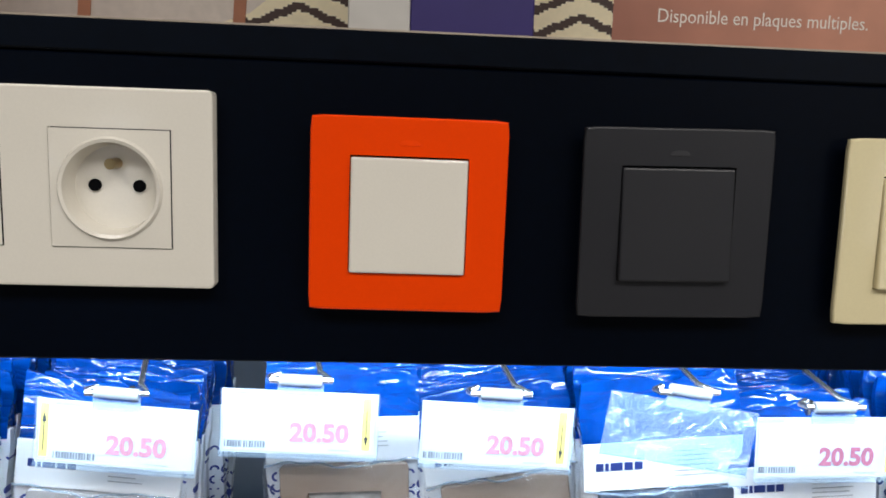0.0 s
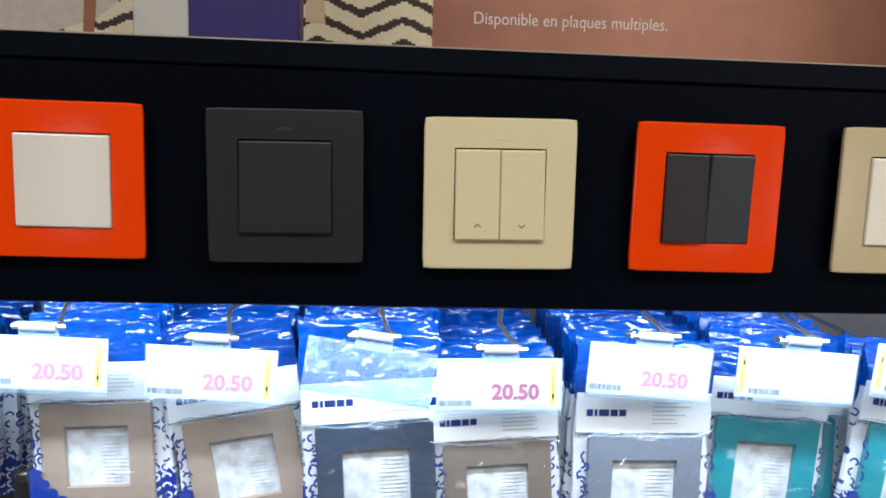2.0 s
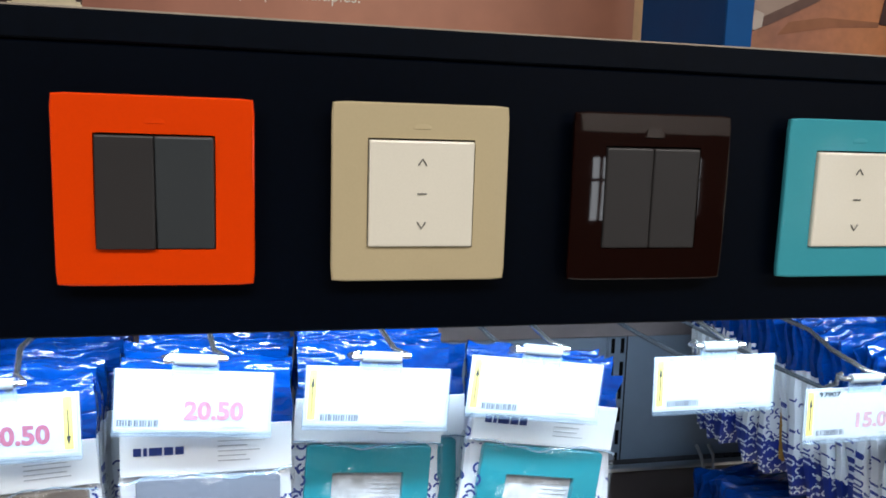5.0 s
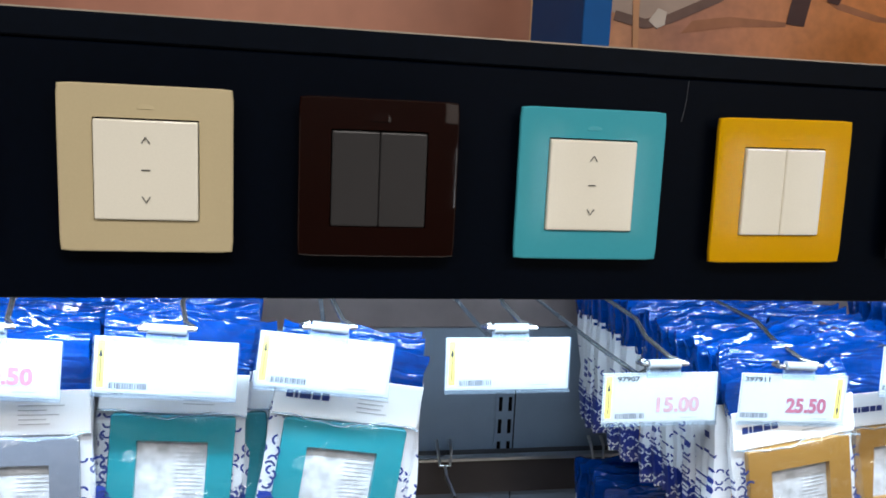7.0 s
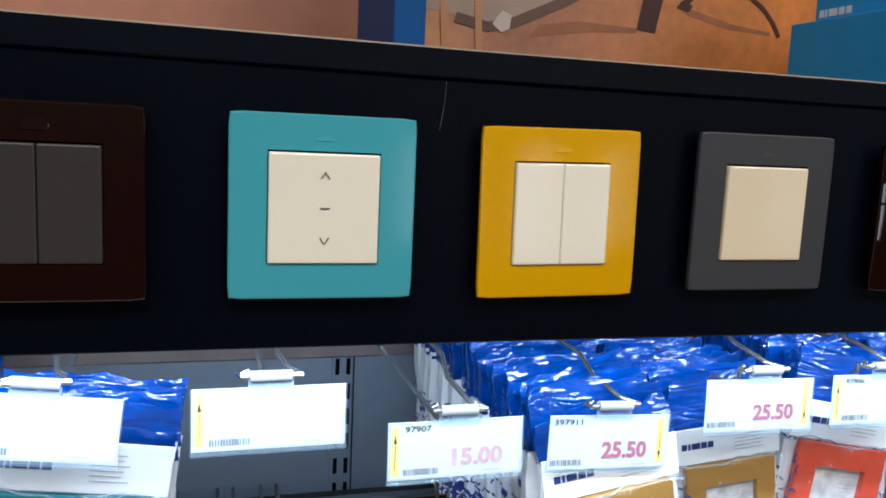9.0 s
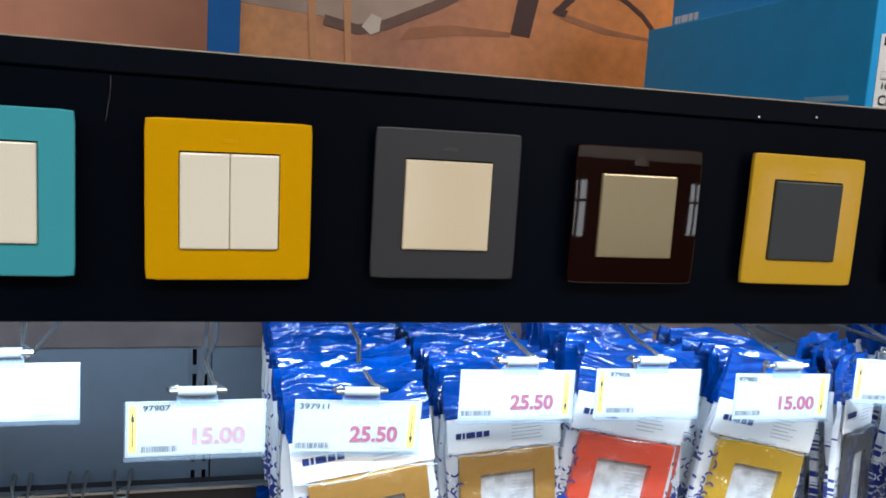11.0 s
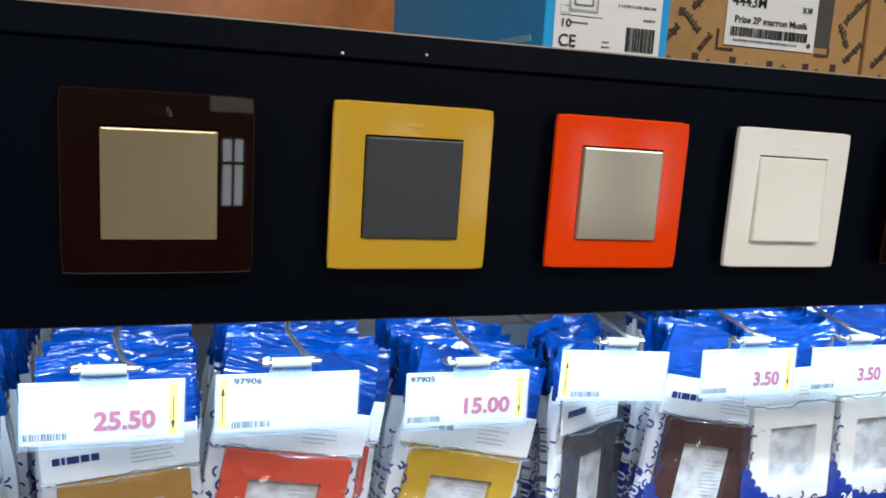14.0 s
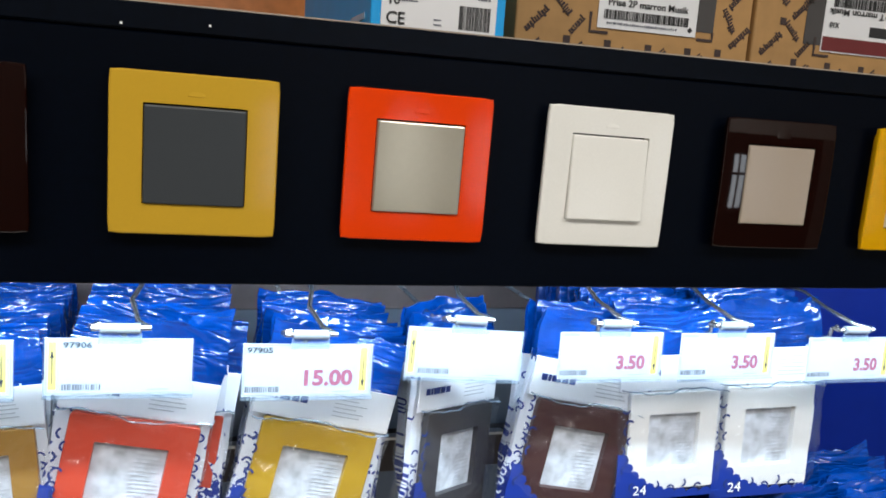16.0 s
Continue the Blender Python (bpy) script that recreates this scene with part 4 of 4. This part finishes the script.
def price_tag(x, z, roll, yaw, price, stripe, code="", clear=False):
    """x, z: upper middle of the tag."""
    label = "empty clear price holder hanging from a hook" if clear else "white price tag in a clear holder on a hook"
    tg = thing("price_tag", pose(x, 0.087, z, -3, roll, yaw), label, "price tag", "price tags")
    part("holder", box(-0.0455, 0.0455, -0.0012, -0.0006, -0.0385, 0.0005, 0.0002, 1), MILKY if clear else HOLDER, tg, "clear plastic holder")
    part("holder_lip", box(-0.0455, 0.0455, -0.0030, -0.0008, -0.0395, -0.0375, 0.0004, 1), HOLDER, tg)
    part("clip", tube([(-0.0120, -0.004, 0.0075), (0.0120, -0.004, 0.0075)], 0.0034, 12), mat("clip_clear", (0.34, 0.37, 0.40), 0.10, 0, 0.05, 60, 0.05, coat=0.5), tg, "clear plastic clip", True)
    part("clip_web", box(-0.0130, 0.0130, -0.0042, -0.0030, -0.003, 0.006), WEB, tg)
    if clear:
        return tg
    part("card", box(-0.0445, 0.0445, -0.0005, 0.0002, -0.0370, 0.0, 0), TAG_PAPER, tg)
    y = -0.00075
    if stripe:
        s0, s1 = (-0.0425, -0.0378) if stripe < 0 else (0.0358, 0.0408)
        st = part("yellow_stripe", rect(s0, s1, -0.0335, -0.0025, y, None, 0.0002), YELLOW, tg)
        c = (s0 + s1) / 2
        part("arrow_mark", ribbon([(c, -0.030), (c, -0.010)], 0.0005, y - 0.0003, None, 0.0002), BLACK_INK, st)
        part("arrow_mark", flat([(c - 0.0012, -0.0255 if stripe > 0 else -0.013), (c + 0.0012, -0.0255 if stripe > 0 else -0.013), (c, -0.031 if stripe > 0 else -0.007)], y - 0.0003, None, 0.0002), BLACK_INK, st)
    off = 0.008 if stripe < 0 else 0.0
    part("bar_code", bars(-0.0425 + off, -0.0190 + off, -0.0340, -0.0300, y, 15, int(x * 1000) + 7), GREY_INK, tg)
    edge = bmesh.new()
    for a, b, c, d in ((-0.0437, 0.0437, -0.0012, -0.0008), (-0.0437, 0.0437, -0.0362, -0.0358), (-0.0437, -0.0433, -0.0362, -0.0008), (0.0433, 0.0437, -0.0362, -0.0008)):
        rect(a, b, c, d, y, edge, 0.0002)
    part("border_line", edge, FAINT_INK, tg)
    if code:
        lettering("code", code, 0.0054, -0.0420 + off, y - 0.0001, -0.0062, BLACK_INK, tg, 0.0034 * len(code), bold=0.015)
    else:
        part("small_print", lines(-0.0425 + off, -0.028 + off, -0.0014, y, 1, 0.002, 0.0016, 2), FAINT_INK, tg)
    part("small_print", lines(-0.010, 0.018, -0.0014, y, 1, 0.002, 0.0007, 2), FAINT_INK, tg)
    part("small_print", lines(0.017, 0.030, -0.0335, y, 1, 0.002, 0.0008, 2), FAINT_INK, tg)
    if price:
        # paler ink on some tags paints in the glare over their figures
        lettering("price", price, 0.0150, -0.0055 if len(price) > 4 else 0.0045, y, -0.0290, GLARE_WASHED_INK if price == "15.00" and stripe < 0 else GLARE_PALE_INK if price == "20.50" and abs(x - 0.2705) > 0.01 else PINK_INK, tg, 0.034 if len(price) > 4 else 0.025, 0.0, "pink printed price", 0.038)
    return tg


def hook(x, z, lean):
    """Wire hook from the back rail with a cross bar that carries the tag."""
    hk = thing("display_hook", pose(x, 0, z), "bright zinc wire hook from a back rail", "hook", "wire hooks")
    part("upper_wire", tube([(lean, 0.455, 0.030), (lean, 0.30, 0.026), (lean, 0.16, 0.022), (0.004, 0.125, 0.016), (0.010, 0.095, 0.009), (0.018, 0.0835, 0.0078), (-0.017, 0.0835, 0.0078), (-0.0185, 0.088, 0.0078), (-0.013, 0.092, 0.0085)], 0.0019, 8), WIRE, hk, "upper wire with a cross bar", True)
    part("lower_wire", tube([(0, 0.455, -0.016), (0, 0.20, -0.016), (0, 0.125, -0.014), (0, 0.112, -0.006), (0, 0.110, 0.002)], 0.0020, 8), WIRE, hk, "", True)
    part("back_clip", box(-0.012, 0.012, 0.448, 0.4555, -0.024, 0.036, 0.001, 1), STEEL, hk)
    return hk


def crumpled_header(w, h, seed, rows=7, cols=15):
    """Folded blue top of a bag: a thin double sheet with folds, top edge at z = 0."""
    rnd = random.Random(seed)
    ph = [rnd.uniform(0, 6.28) for _ in range(6)]
    bm = bmesh.new()
    grids = []
    for side in (-1, 1):
        g = []
        for r in range(rows):
            f = r / (rows - 1)
            row = []
            for c in range(cols):
                u = c / (cols - 1) - 0.5
                z = -h * f + (1 - f) * (0.0018 * math.sin(9 * u + ph[0]) + 0.0012 * math.sin(23 * u + ph[1]))
                bend = (1 - f) * (0.0045 * math.sin(5 * u + ph[2]) + 0.0016 * math.sin(17 * u + ph[3])) + 0.0010 * math.sin(30 * u + 9 * f + ph[4]) + 0.0022 * math.sin(7 * f + ph[5] + 4 * u) * (1 - f)
                thick = 0.0009 + 0.0030 * f ** 0.7
                row.append(bm.verts.new((u * w * (1 + 0.02 * math.sin(6 * f + ph[1])), bend + side * thick, z)))
            g.append(row)
        grids.append(g)
    a, b = grids
    for r in range(rows - 1):
        for c in range(cols - 1):
            bm.faces.new((a[r][c], a[r][c + 1], a[r + 1][c + 1], a[r + 1][c]))
            bm.faces.new((b[r][c], b[r + 1][c], b[r + 1][c + 1], b[r][c + 1]))
    for c in range(cols - 1):
        bm.faces.new((a[0][c], b[0][c], b[0][c + 1], a[0][c + 1]))
    for r in range(rows - 1):
        bm.faces.new((a[r][0], a[r + 1][0], b[r + 1][0], b[r][0]))
        bm.faces.new((a[r][-1], b[r][-1], b[r + 1][-1], a[r + 1][-1]))
    bmesh.ops.recalc_face_normals(bm, faces=bm.faces)
    return bm


def pillow(w, z0, z1, depth, seed, nx=8, nz=10, start=0.35, ramp=2.2, fold=0.0006, side_full=0.0):
    """Soft flat bag body between z1 (top) and z0."""
    rnd = random.Random(seed)
    ph = [rnd.uniform(0, 6.28) for _ in range(3)]
    bm = bmesh.new()
    sheets = []
    for side in (-1, 1):
        g = []
        for r in range(nz):
            f = r / (nz - 1)
            row = []
            for c in range(nx):
                u = c / (nx - 1)
                belly = (side_full + (1 - side_full) * max(0.0, math.sin(math.pi * u)) ** 0.35) * (min(1, start + ramp * f) if f < 0.8 else 1 - (f - 0.8) * 3.6)
                x = (u - 0.5) * w + 0.0008 * math.sin(12 * f + ph[0])
                row.append(bm.verts.new((x, side * depth / 2 * belly + fold * math.sin(11 * f + 8 * u + ph[1]) + fold * 0.8 * math.sin(23 * f - 13 * u + ph[2]), z1 + (z0 - z1) * f)))
            g.append(row)
        sheets.append(g)
    a, b = sheets
    for r in range(nz - 1):
        for c in range(nx - 1):
            bm.faces.new((a[r][c], a[r][c + 1], a[r + 1][c + 1], a[r + 1][c]))
            bm.faces.new((b[r][c], b[r + 1][c], b[r + 1][c + 1], b[r][c + 1]))
    for r in range(nz - 1):
        bm.faces.new((a[r][0], a[r + 1][0], b[r + 1][0], b[r][0]))
        bm.faces.new((a[r][-1], b[r][-1], b[r + 1][-1], a[r + 1][-1]))
    for c in range(nx - 1):
        bm.faces.new((a[0][c], b[0][c], b[0][c + 1], a[0][c + 1]))
        bm.faces.new((a[-1][c], a[-1][c + 1], b[-1][c + 1], b[-1][c]))
    bmesh.ops.recalc_face_normals(bm, faces=bm.faces)
    return bm


BAG = {
    "tan": (0.31, 0.24, 0.20), "slate": (0.036, 0.050, 0.082), "taupe": (0.16, 0.128, 0.108), "bluegrey": (0.16, 0.18, 0.23), "teal": (0.008, 0.22, 0.28),
    "ochre": (0.32, 0.165, 0.03), "red": (0.55, 0.055, 0.022), "mustard": (0.44, 0.26, 0.01), "brown": (0.046, 0.012, 0.010), "white": (0.76, 0.75, 0.73), "grey": (0.42, 0.42, 0.44),
    "umber": (0.040, 0.036, 0.040),
}
BAG_LABEL = {"tan": "tan", "slate": "dark slate", "taupe": "taupe", "bluegrey": "blue grey", "teal": "bright teal", "ochre": "ochre", "red": "orange red", "mustard": "mustard", "brown": "dark brown", "white": "white", "grey": "pale grey", "umber": "umber"}
BW = 0.098


def arcs(seed, spots):
    """Printed blue scale marks along the bag's edge."""
    rnd = random.Random(seed)
    bm = bmesh.new()
    for x, z in spots:
        a0 = rnd.choice((0, 90, 180, 270)) + rnd.uniform(-15, 15)
        c, q = math.cos(radians(a0)), math.sin(radians(a0))
        v = [(-0.0032, -0.0012), (-0.0018, 0.0004), (0.0, 0.0010), (0.0018, 0.0004), (0.0032, -0.0012)]
        ribbon([(x + c * p - q * r, z + q * p + c * r) for p, r in v], 0.0015, -0.0075, bm)
    return bm


def scallops():
    """Blue foot print with a scalloped upper edge."""
    pts = [(-BW / 2, -0.156), (BW / 2, -0.156), (BW / 2, -0.153)]
    path = [(0.036, -0.153), (0.024, -0.153), (0.012, -0.152), (0.001, -0.151), (-0.009, -0.149), (-0.018, -0.146), (-0.026, -0.141), (-0.033, -0.135), (-0.039, -0.128), (-0.044, -0.120)]
    for x, z in path:
        pts += [(x + 0.0045, z), (x + 0.0030, z + 0.0030), (x, z + 0.0040), (x - 0.0030, z + 0.0032)]
    pts.append((-BW / 2, -0.116))
    return flat(pts, -0.0112)


def front_bag(color, head=0.042):
    """Hanging bag with its blue top, white band, cover plate and printed foot. Origin: middle of the top edge."""
    bag = thing("packaged_plate", pose(0, 0, 0), BAG_LABEL[color] + " cover plate in a clear printed bag on a hook", "packaged plate", "bags on hooks")
    part("header", crumpled_header(BW, head, len(color) * 7), FOIL, bag, "crinkled blue foil header", True).location.z = head - 0.042
    part("sleeve", pillow(BW, -0.157, -0.036, 0.008, 3, 8, 10, 0.6, 2.2, 0.0006, 0.6), SLEEVE, bag, "", True)
    band = part("label_band", box(-BW / 2, BW / 2, -0.0062, -0.0048, -0.066, -0.037, 0.0004, 1), BAND, bag, "white label band")
    # maker's mark as a row of plain blocks
    bm = bmesh.new()
    for a, b in ((0, 0.0044), (0.0056, 0.0076), (0.0088, 0.0160), (0.0172, 0.0222), (0.0234, 0.0282)):
        rect(-0.0415 + a, -0.0415 + b, -0.0535, -0.0488, -0.0068, bm)
    part("maker_mark", bm, NAVY_INK, band)
    part("small_print", lines(0.006, 0.034, -0.0435, -0.0067, 6, 0.0030, 0.0005, len(color)), FAINT_INK, band)
    # the cover plate inside
    m = mat("bagged_" + color, BAG[color], 0.35, 0, 0.04, 200, 0.02, 12)
    plate = part("plate", loft([(0.0410, 0.0410, 0.003, -0.0045, 0.001, -0.108), (0.0412, 0.0412, 0.0025, -0.0092, 0.001, -0.108), (0.0406, 0.0406, 0.0022, -0.0098, 0.001, -0.108), (0.0235, 0.0235, 0.001, -0.0102, 0.001, -0.108), (0.0230, 0.0230, 0.001, -0.0050, 0.001, -0.108)]), m, bag, BAG_LABEL[color] + " plate")
    part("insert", rect(-0.0232, 0.0252, -0.1315, -0.0845, -0.0058), INSERT, bag, "white leaflet seen through the opening")
    part("leaflet_print", lines(0.004, 0.023, -0.088, -0.0063, 15, 0.0029, 0.0003, 5), mat("leaflet_ink", (0.46, 0.49, 0.54), 0.6, 0, 0.2, 200, 0), bag)
    part("corner_print", scallops(), mat("royal_blue_print", (0.006, 0.032, 0.27), 0.35, 0, 0.1, 60, 0.05, coat=0.3), bag)
    lettering("series_number", "24", 0.011, -0.034, -0.0120, -0.1510, WHITE_INK, bag, 0.012)
    spots = [(-0.0445 + 0.0035 * (k % 2), -0.081 - 0.0080 * k) for k in range(7)] + [(-0.036 + 0.0125 * k, -0.144 - 0.002 * (k % 2)) for k in range(6)]
    part("scale_print", arcs(len(color), [(x, z) for x, z in spots]), NAVY_INK, bag).location.y = -0.0042
    part("film", pillow(BW + 0.002, -0.156, -0.064, 0.0265, 9 + len(BAG_LABEL[color]), 18, 24, 0.80, 4.0, 0.0011, 0.82), FILM, bag, "clear plastic film", True)
    fold = [(BW * (k / 24 - 0.5), -0.0112 - 0.0012 * math.sin(k * 0.9 + len(color)), -0.0655 - 0.0022 * math.sin(k * 0.37 + len(color)) - 0.0006 * math.sin(k * 1.3)) for k in range(25)]
    part("film_fold", tube(fold, 0.0006, 6), WEB, bag, "bright fold of clear film", True)
    return bag


def rear_bag(seed, color):
    bag = thing("packaged_plate", pose(0, 0, 0), BAG_LABEL[color] + " cover plate in a printed bag with a blue top", "packaged plate", "bags on hooks")
    part("header", crumpled_header(BW, 0.044, seed), FOIL, bag, "crinkled blue foil header", True)
    part("sleeve", pillow(BW, -0.157, -0.038, 0.0120, seed, 8, 10, 0.6, 2.2, 0.0008, 0.6), SLEEVE, bag, "", True)
    part("plate", box(-0.033, 0.033, -0.0070, -0.0045, -0.145, -0.071, 0.0008, 1), mat("bagged_" + color, BAG[color], 0.35), bag)
    return bag


STACKS = [
    # x, top z, roll (right side down), yaw, bags, colour, first depth, spacing, size
    (-0.276, 1.385, 3, 0, 12, "grey", 0.120, 0.0125, 1.0), (-0.163, 1.381, 5, 0, 12, "grey", 0.120, 0.0125, 1.0), (-0.0236, 1.3958, -2.2, 0, 13, "tan", 0.128, 0.0125, 0.97),
    (0.0691, 1.387, -8.8, 3.4, 14, "tan", 0.132, 0.0120, 1.03), (0.1772, 1.3897, -3.2, 2.6, 14, "slate", 0.121, 0.0120, 1.06), (0.268, 1.3720, -3.6, 0, 14, "taupe", 0.118, 0.0120, 0.98),
    (0.3835, 1.3834, 0, 0, 14, "bluegrey", 0.116, 0.0125, 1.05), (0.4904, 1.3883, 4.1, 1.4, 10, "teal", 0.132, 0.0125, 1.02), (0.6157, 1.3862, 8.8, 2.5, 4, "teal", 0.124, 0.0140, 1.08),
    (0.938, 1.369, -8.6, 0, 26, "ochre", 0.098, 0.0130, 1.04), (1.0615, 1.3620, -4.5, 0, 15, "ochre", 0.135, 0.0125, 0.97),
    (1.186, 1.3735, 11, 0, 13, "red", 0.135, 0.0125, 1.07), (1.319, 1.3625, 13, 0, 9, "mustard", 0.135, 0.0130, 1.08), (1.418, 1.3660, 7.2, 34, 4, "umber", 0.151, 0.0190, 1.05),
    (1.541, 1.3705, 12, 2, 4, "brown", 0.140, 0.0130, 1.13), (1.6095, 1.3775, -0.5, 0, 15, "white", 0.139, 0.0130, 1.07), (1.713, 1.3840, 0, 0, 12, "white", 0.144, 0.0130, 1.08),
]
rear_cache, front_cache = {}, {}
rnd = random.Random(21)
for sx, sz, roll, yaw, count, color, y0, dy, size in STACKS:
    for k in range(count):
        jit = 0.0 if k == 0 else 1.0
        m = pose(sx + jit * rnd.uniform(-0.003, 0.003), y0 + dy * k, sz + jit * rnd.uniform(-0.003, 0.0035), -3 + jit * rnd.uniform(-5, 4), roll + jit * rnd.uniform(-4, 4) - (roll * 0.5 if k else 0), yaw + jit * rnd.uniform(-3, 3)) @ Matrix.Scale(size if k == 0 else 0.5 + size / 2, 4)
        head = 0.028 if (color == "teal" and sx > 0.55) or (color == "ochre" and sx < 1.0) else 0.042
        if k and head < 0.04 and color == "teal":
            m = Matrix.Translation((0, 0, -0.014)) @ m
        if k == 0:
            src, cache = (color if head > 0.04 else "short " + color), front_cache
        else:
            src, cache = (rnd.randrange(5), color), rear_cache
        if src in cache:
            copy_thing(cache[src], m)
        else:
            ob = front_bag(color, head) if k == 0 else rear_bag(src[0] * 3 + 1, color)
            ob.matrix_world = m
            cache[src] = ob

copy_thing(front_cache["ochre"], pose(0.948, 0.130, 1.352, -3, 1, 2))
copy_thing(front_cache["red"], pose(1.199, 0.149, 1.375, -3, 9, 2))
copy_thing(front_cache["teal"], pose(0.505, 0.148, 1.383, -3, -1, 0))

TAGS = [
    # upper middle x, z, roll, price, stripe
    (-0.146, 1.3795, 4.3, "20.50", -1), (-0.0435, 1.3885, 1.9, "20.50", 1), (0.071, 1.382, 2.6, "20.50", 1), (0.2705, 1.3765, -0.7, "20.50", 1), (0.3795, 1.387, 3.8, "20.50", 0),
    (0.488, 1.385, 3.8, "", -1), (0.591, 1.386, 6.5, "", -1), (0.716, 1.385, 0.0, "", -1), (0.8325, 1.358, 0.0, "15.00", -1), (0.9415, 1.355, 2.5, "25.50", 1),
    (1.0585, 1.375, 1.3, "25.50", 1), (1.1655, 1.374, 1.3, "", -1), (1.287, 1.368, 1.3, "15.00", 1), (1.4015, 1.377, 3.8, "", -1), (1.521, 1.373, 1.2, "3.50", 1),
    (1.627, 1.3705, 0.6, "3.50", 1), (1.752, 1.365, 0.6, "3.50", 1), (-0.262, 1.383, 1.0, "20.50", 1),
]
for tx, tz, roll, price, stripe in TAGS:
    price_tag(tx, tz, roll, 0, price, stripe, {0.8325: "97907", 0.9415: "397911", 1.1655: "97906", 1.287: "97905"}.get(tx, ""))
    hook(tx, tz, 0.010)
price_tag(0.1815, 1.3850, 8.5, 0, "", 0, clear=True)
hook(0.1815, 1.3845, 0.010)
# blue side board at the end of the row
tagged(part("side_board", box(1.848, 2.4, 0.30, 0.32, 0.6, 1.50, 0.002, 1), mat("royal_blue_board", (0.001, 0.012, 0.15), 0.5, 0, 0.1, 30, 0.05, spec=0.12)), "plain royal blue board behind the hooks", "board")
# lower tier: peg hooks on the rail and the tops of more bags
for hx in (0.645, 0.70, 0.745, 0.935, 1.335):
    pk = thing("peg_hook", pose(hx, 0, 1.137), "plain zinc peg hook on the lower rail", "hook", "peg hooks")
    part("bend", tube([(-0.008, 0.452, 0.020), (-0.008, 0.440, 0.012), (-0.006, 0.434, -0.004), (0.006, 0.434, -0.004), (0.008, 0.440, 0.012), (0.008, 0.452, 0.020)], 0.0020, 8), STEEL, pk, "", True)
    part("wire", tube([(0, 0.434, -0.004), (0, 0.42, -0.012), (0, 0.20, -0.014), (0, 0.13, -0.012), (0, 0.12, 0.0)], 0.0020, 8), STEEL, pk, "", True)
for lx, ly, lz, n in ((0.938, 0.30, 1.163, 7), (1.675, 0.12, 1.190, 6), (1.765, 0.12, 1.199, 7), (1.86, 0.12, 1.203, 7)):
    for k in range(n):
        src = rear_cache[rnd.choice([c for c in rear_cache if c[1] in ("white", "brown", "ochre", "bluegrey")])]
        copy_thing(src, pose(lx + rnd.uniform(-0.003, 0.003), ly + 0.0135 * k, lz + rnd.uniform(-0.003, 0.003), rnd.uniform(-6, 4), rnd.uniform(-4, 4), rnd.uniform(-4, 4)))

# black tube hanging in the gap between two rows of bags
bt = thing("plastic_tube", pose(-0.080, 0.135, 1.17), "black plastic tube with a shiny rounded cap", "tube")
part("body", tube([(0, 0, 0), (0, 0, 0.095)], 0.0085, 16), mat("black_plastic", (0.01, 0.01, 0.012), 0.25), bt, "", True)
bm = bmesh.new()
bmesh.ops.create_uvsphere(bm, u_segments=16, v_segments=10, radius=0.0092, matrix=Matrix.Translation((0, 0, 0.098)) @ Matrix.Diagonal((1, 1, 0.8, 1)))
part("cap", bm, mat("black_cap", (0.02, 0.018, 0.018), 0.12), bt, "shiny black cap", True)
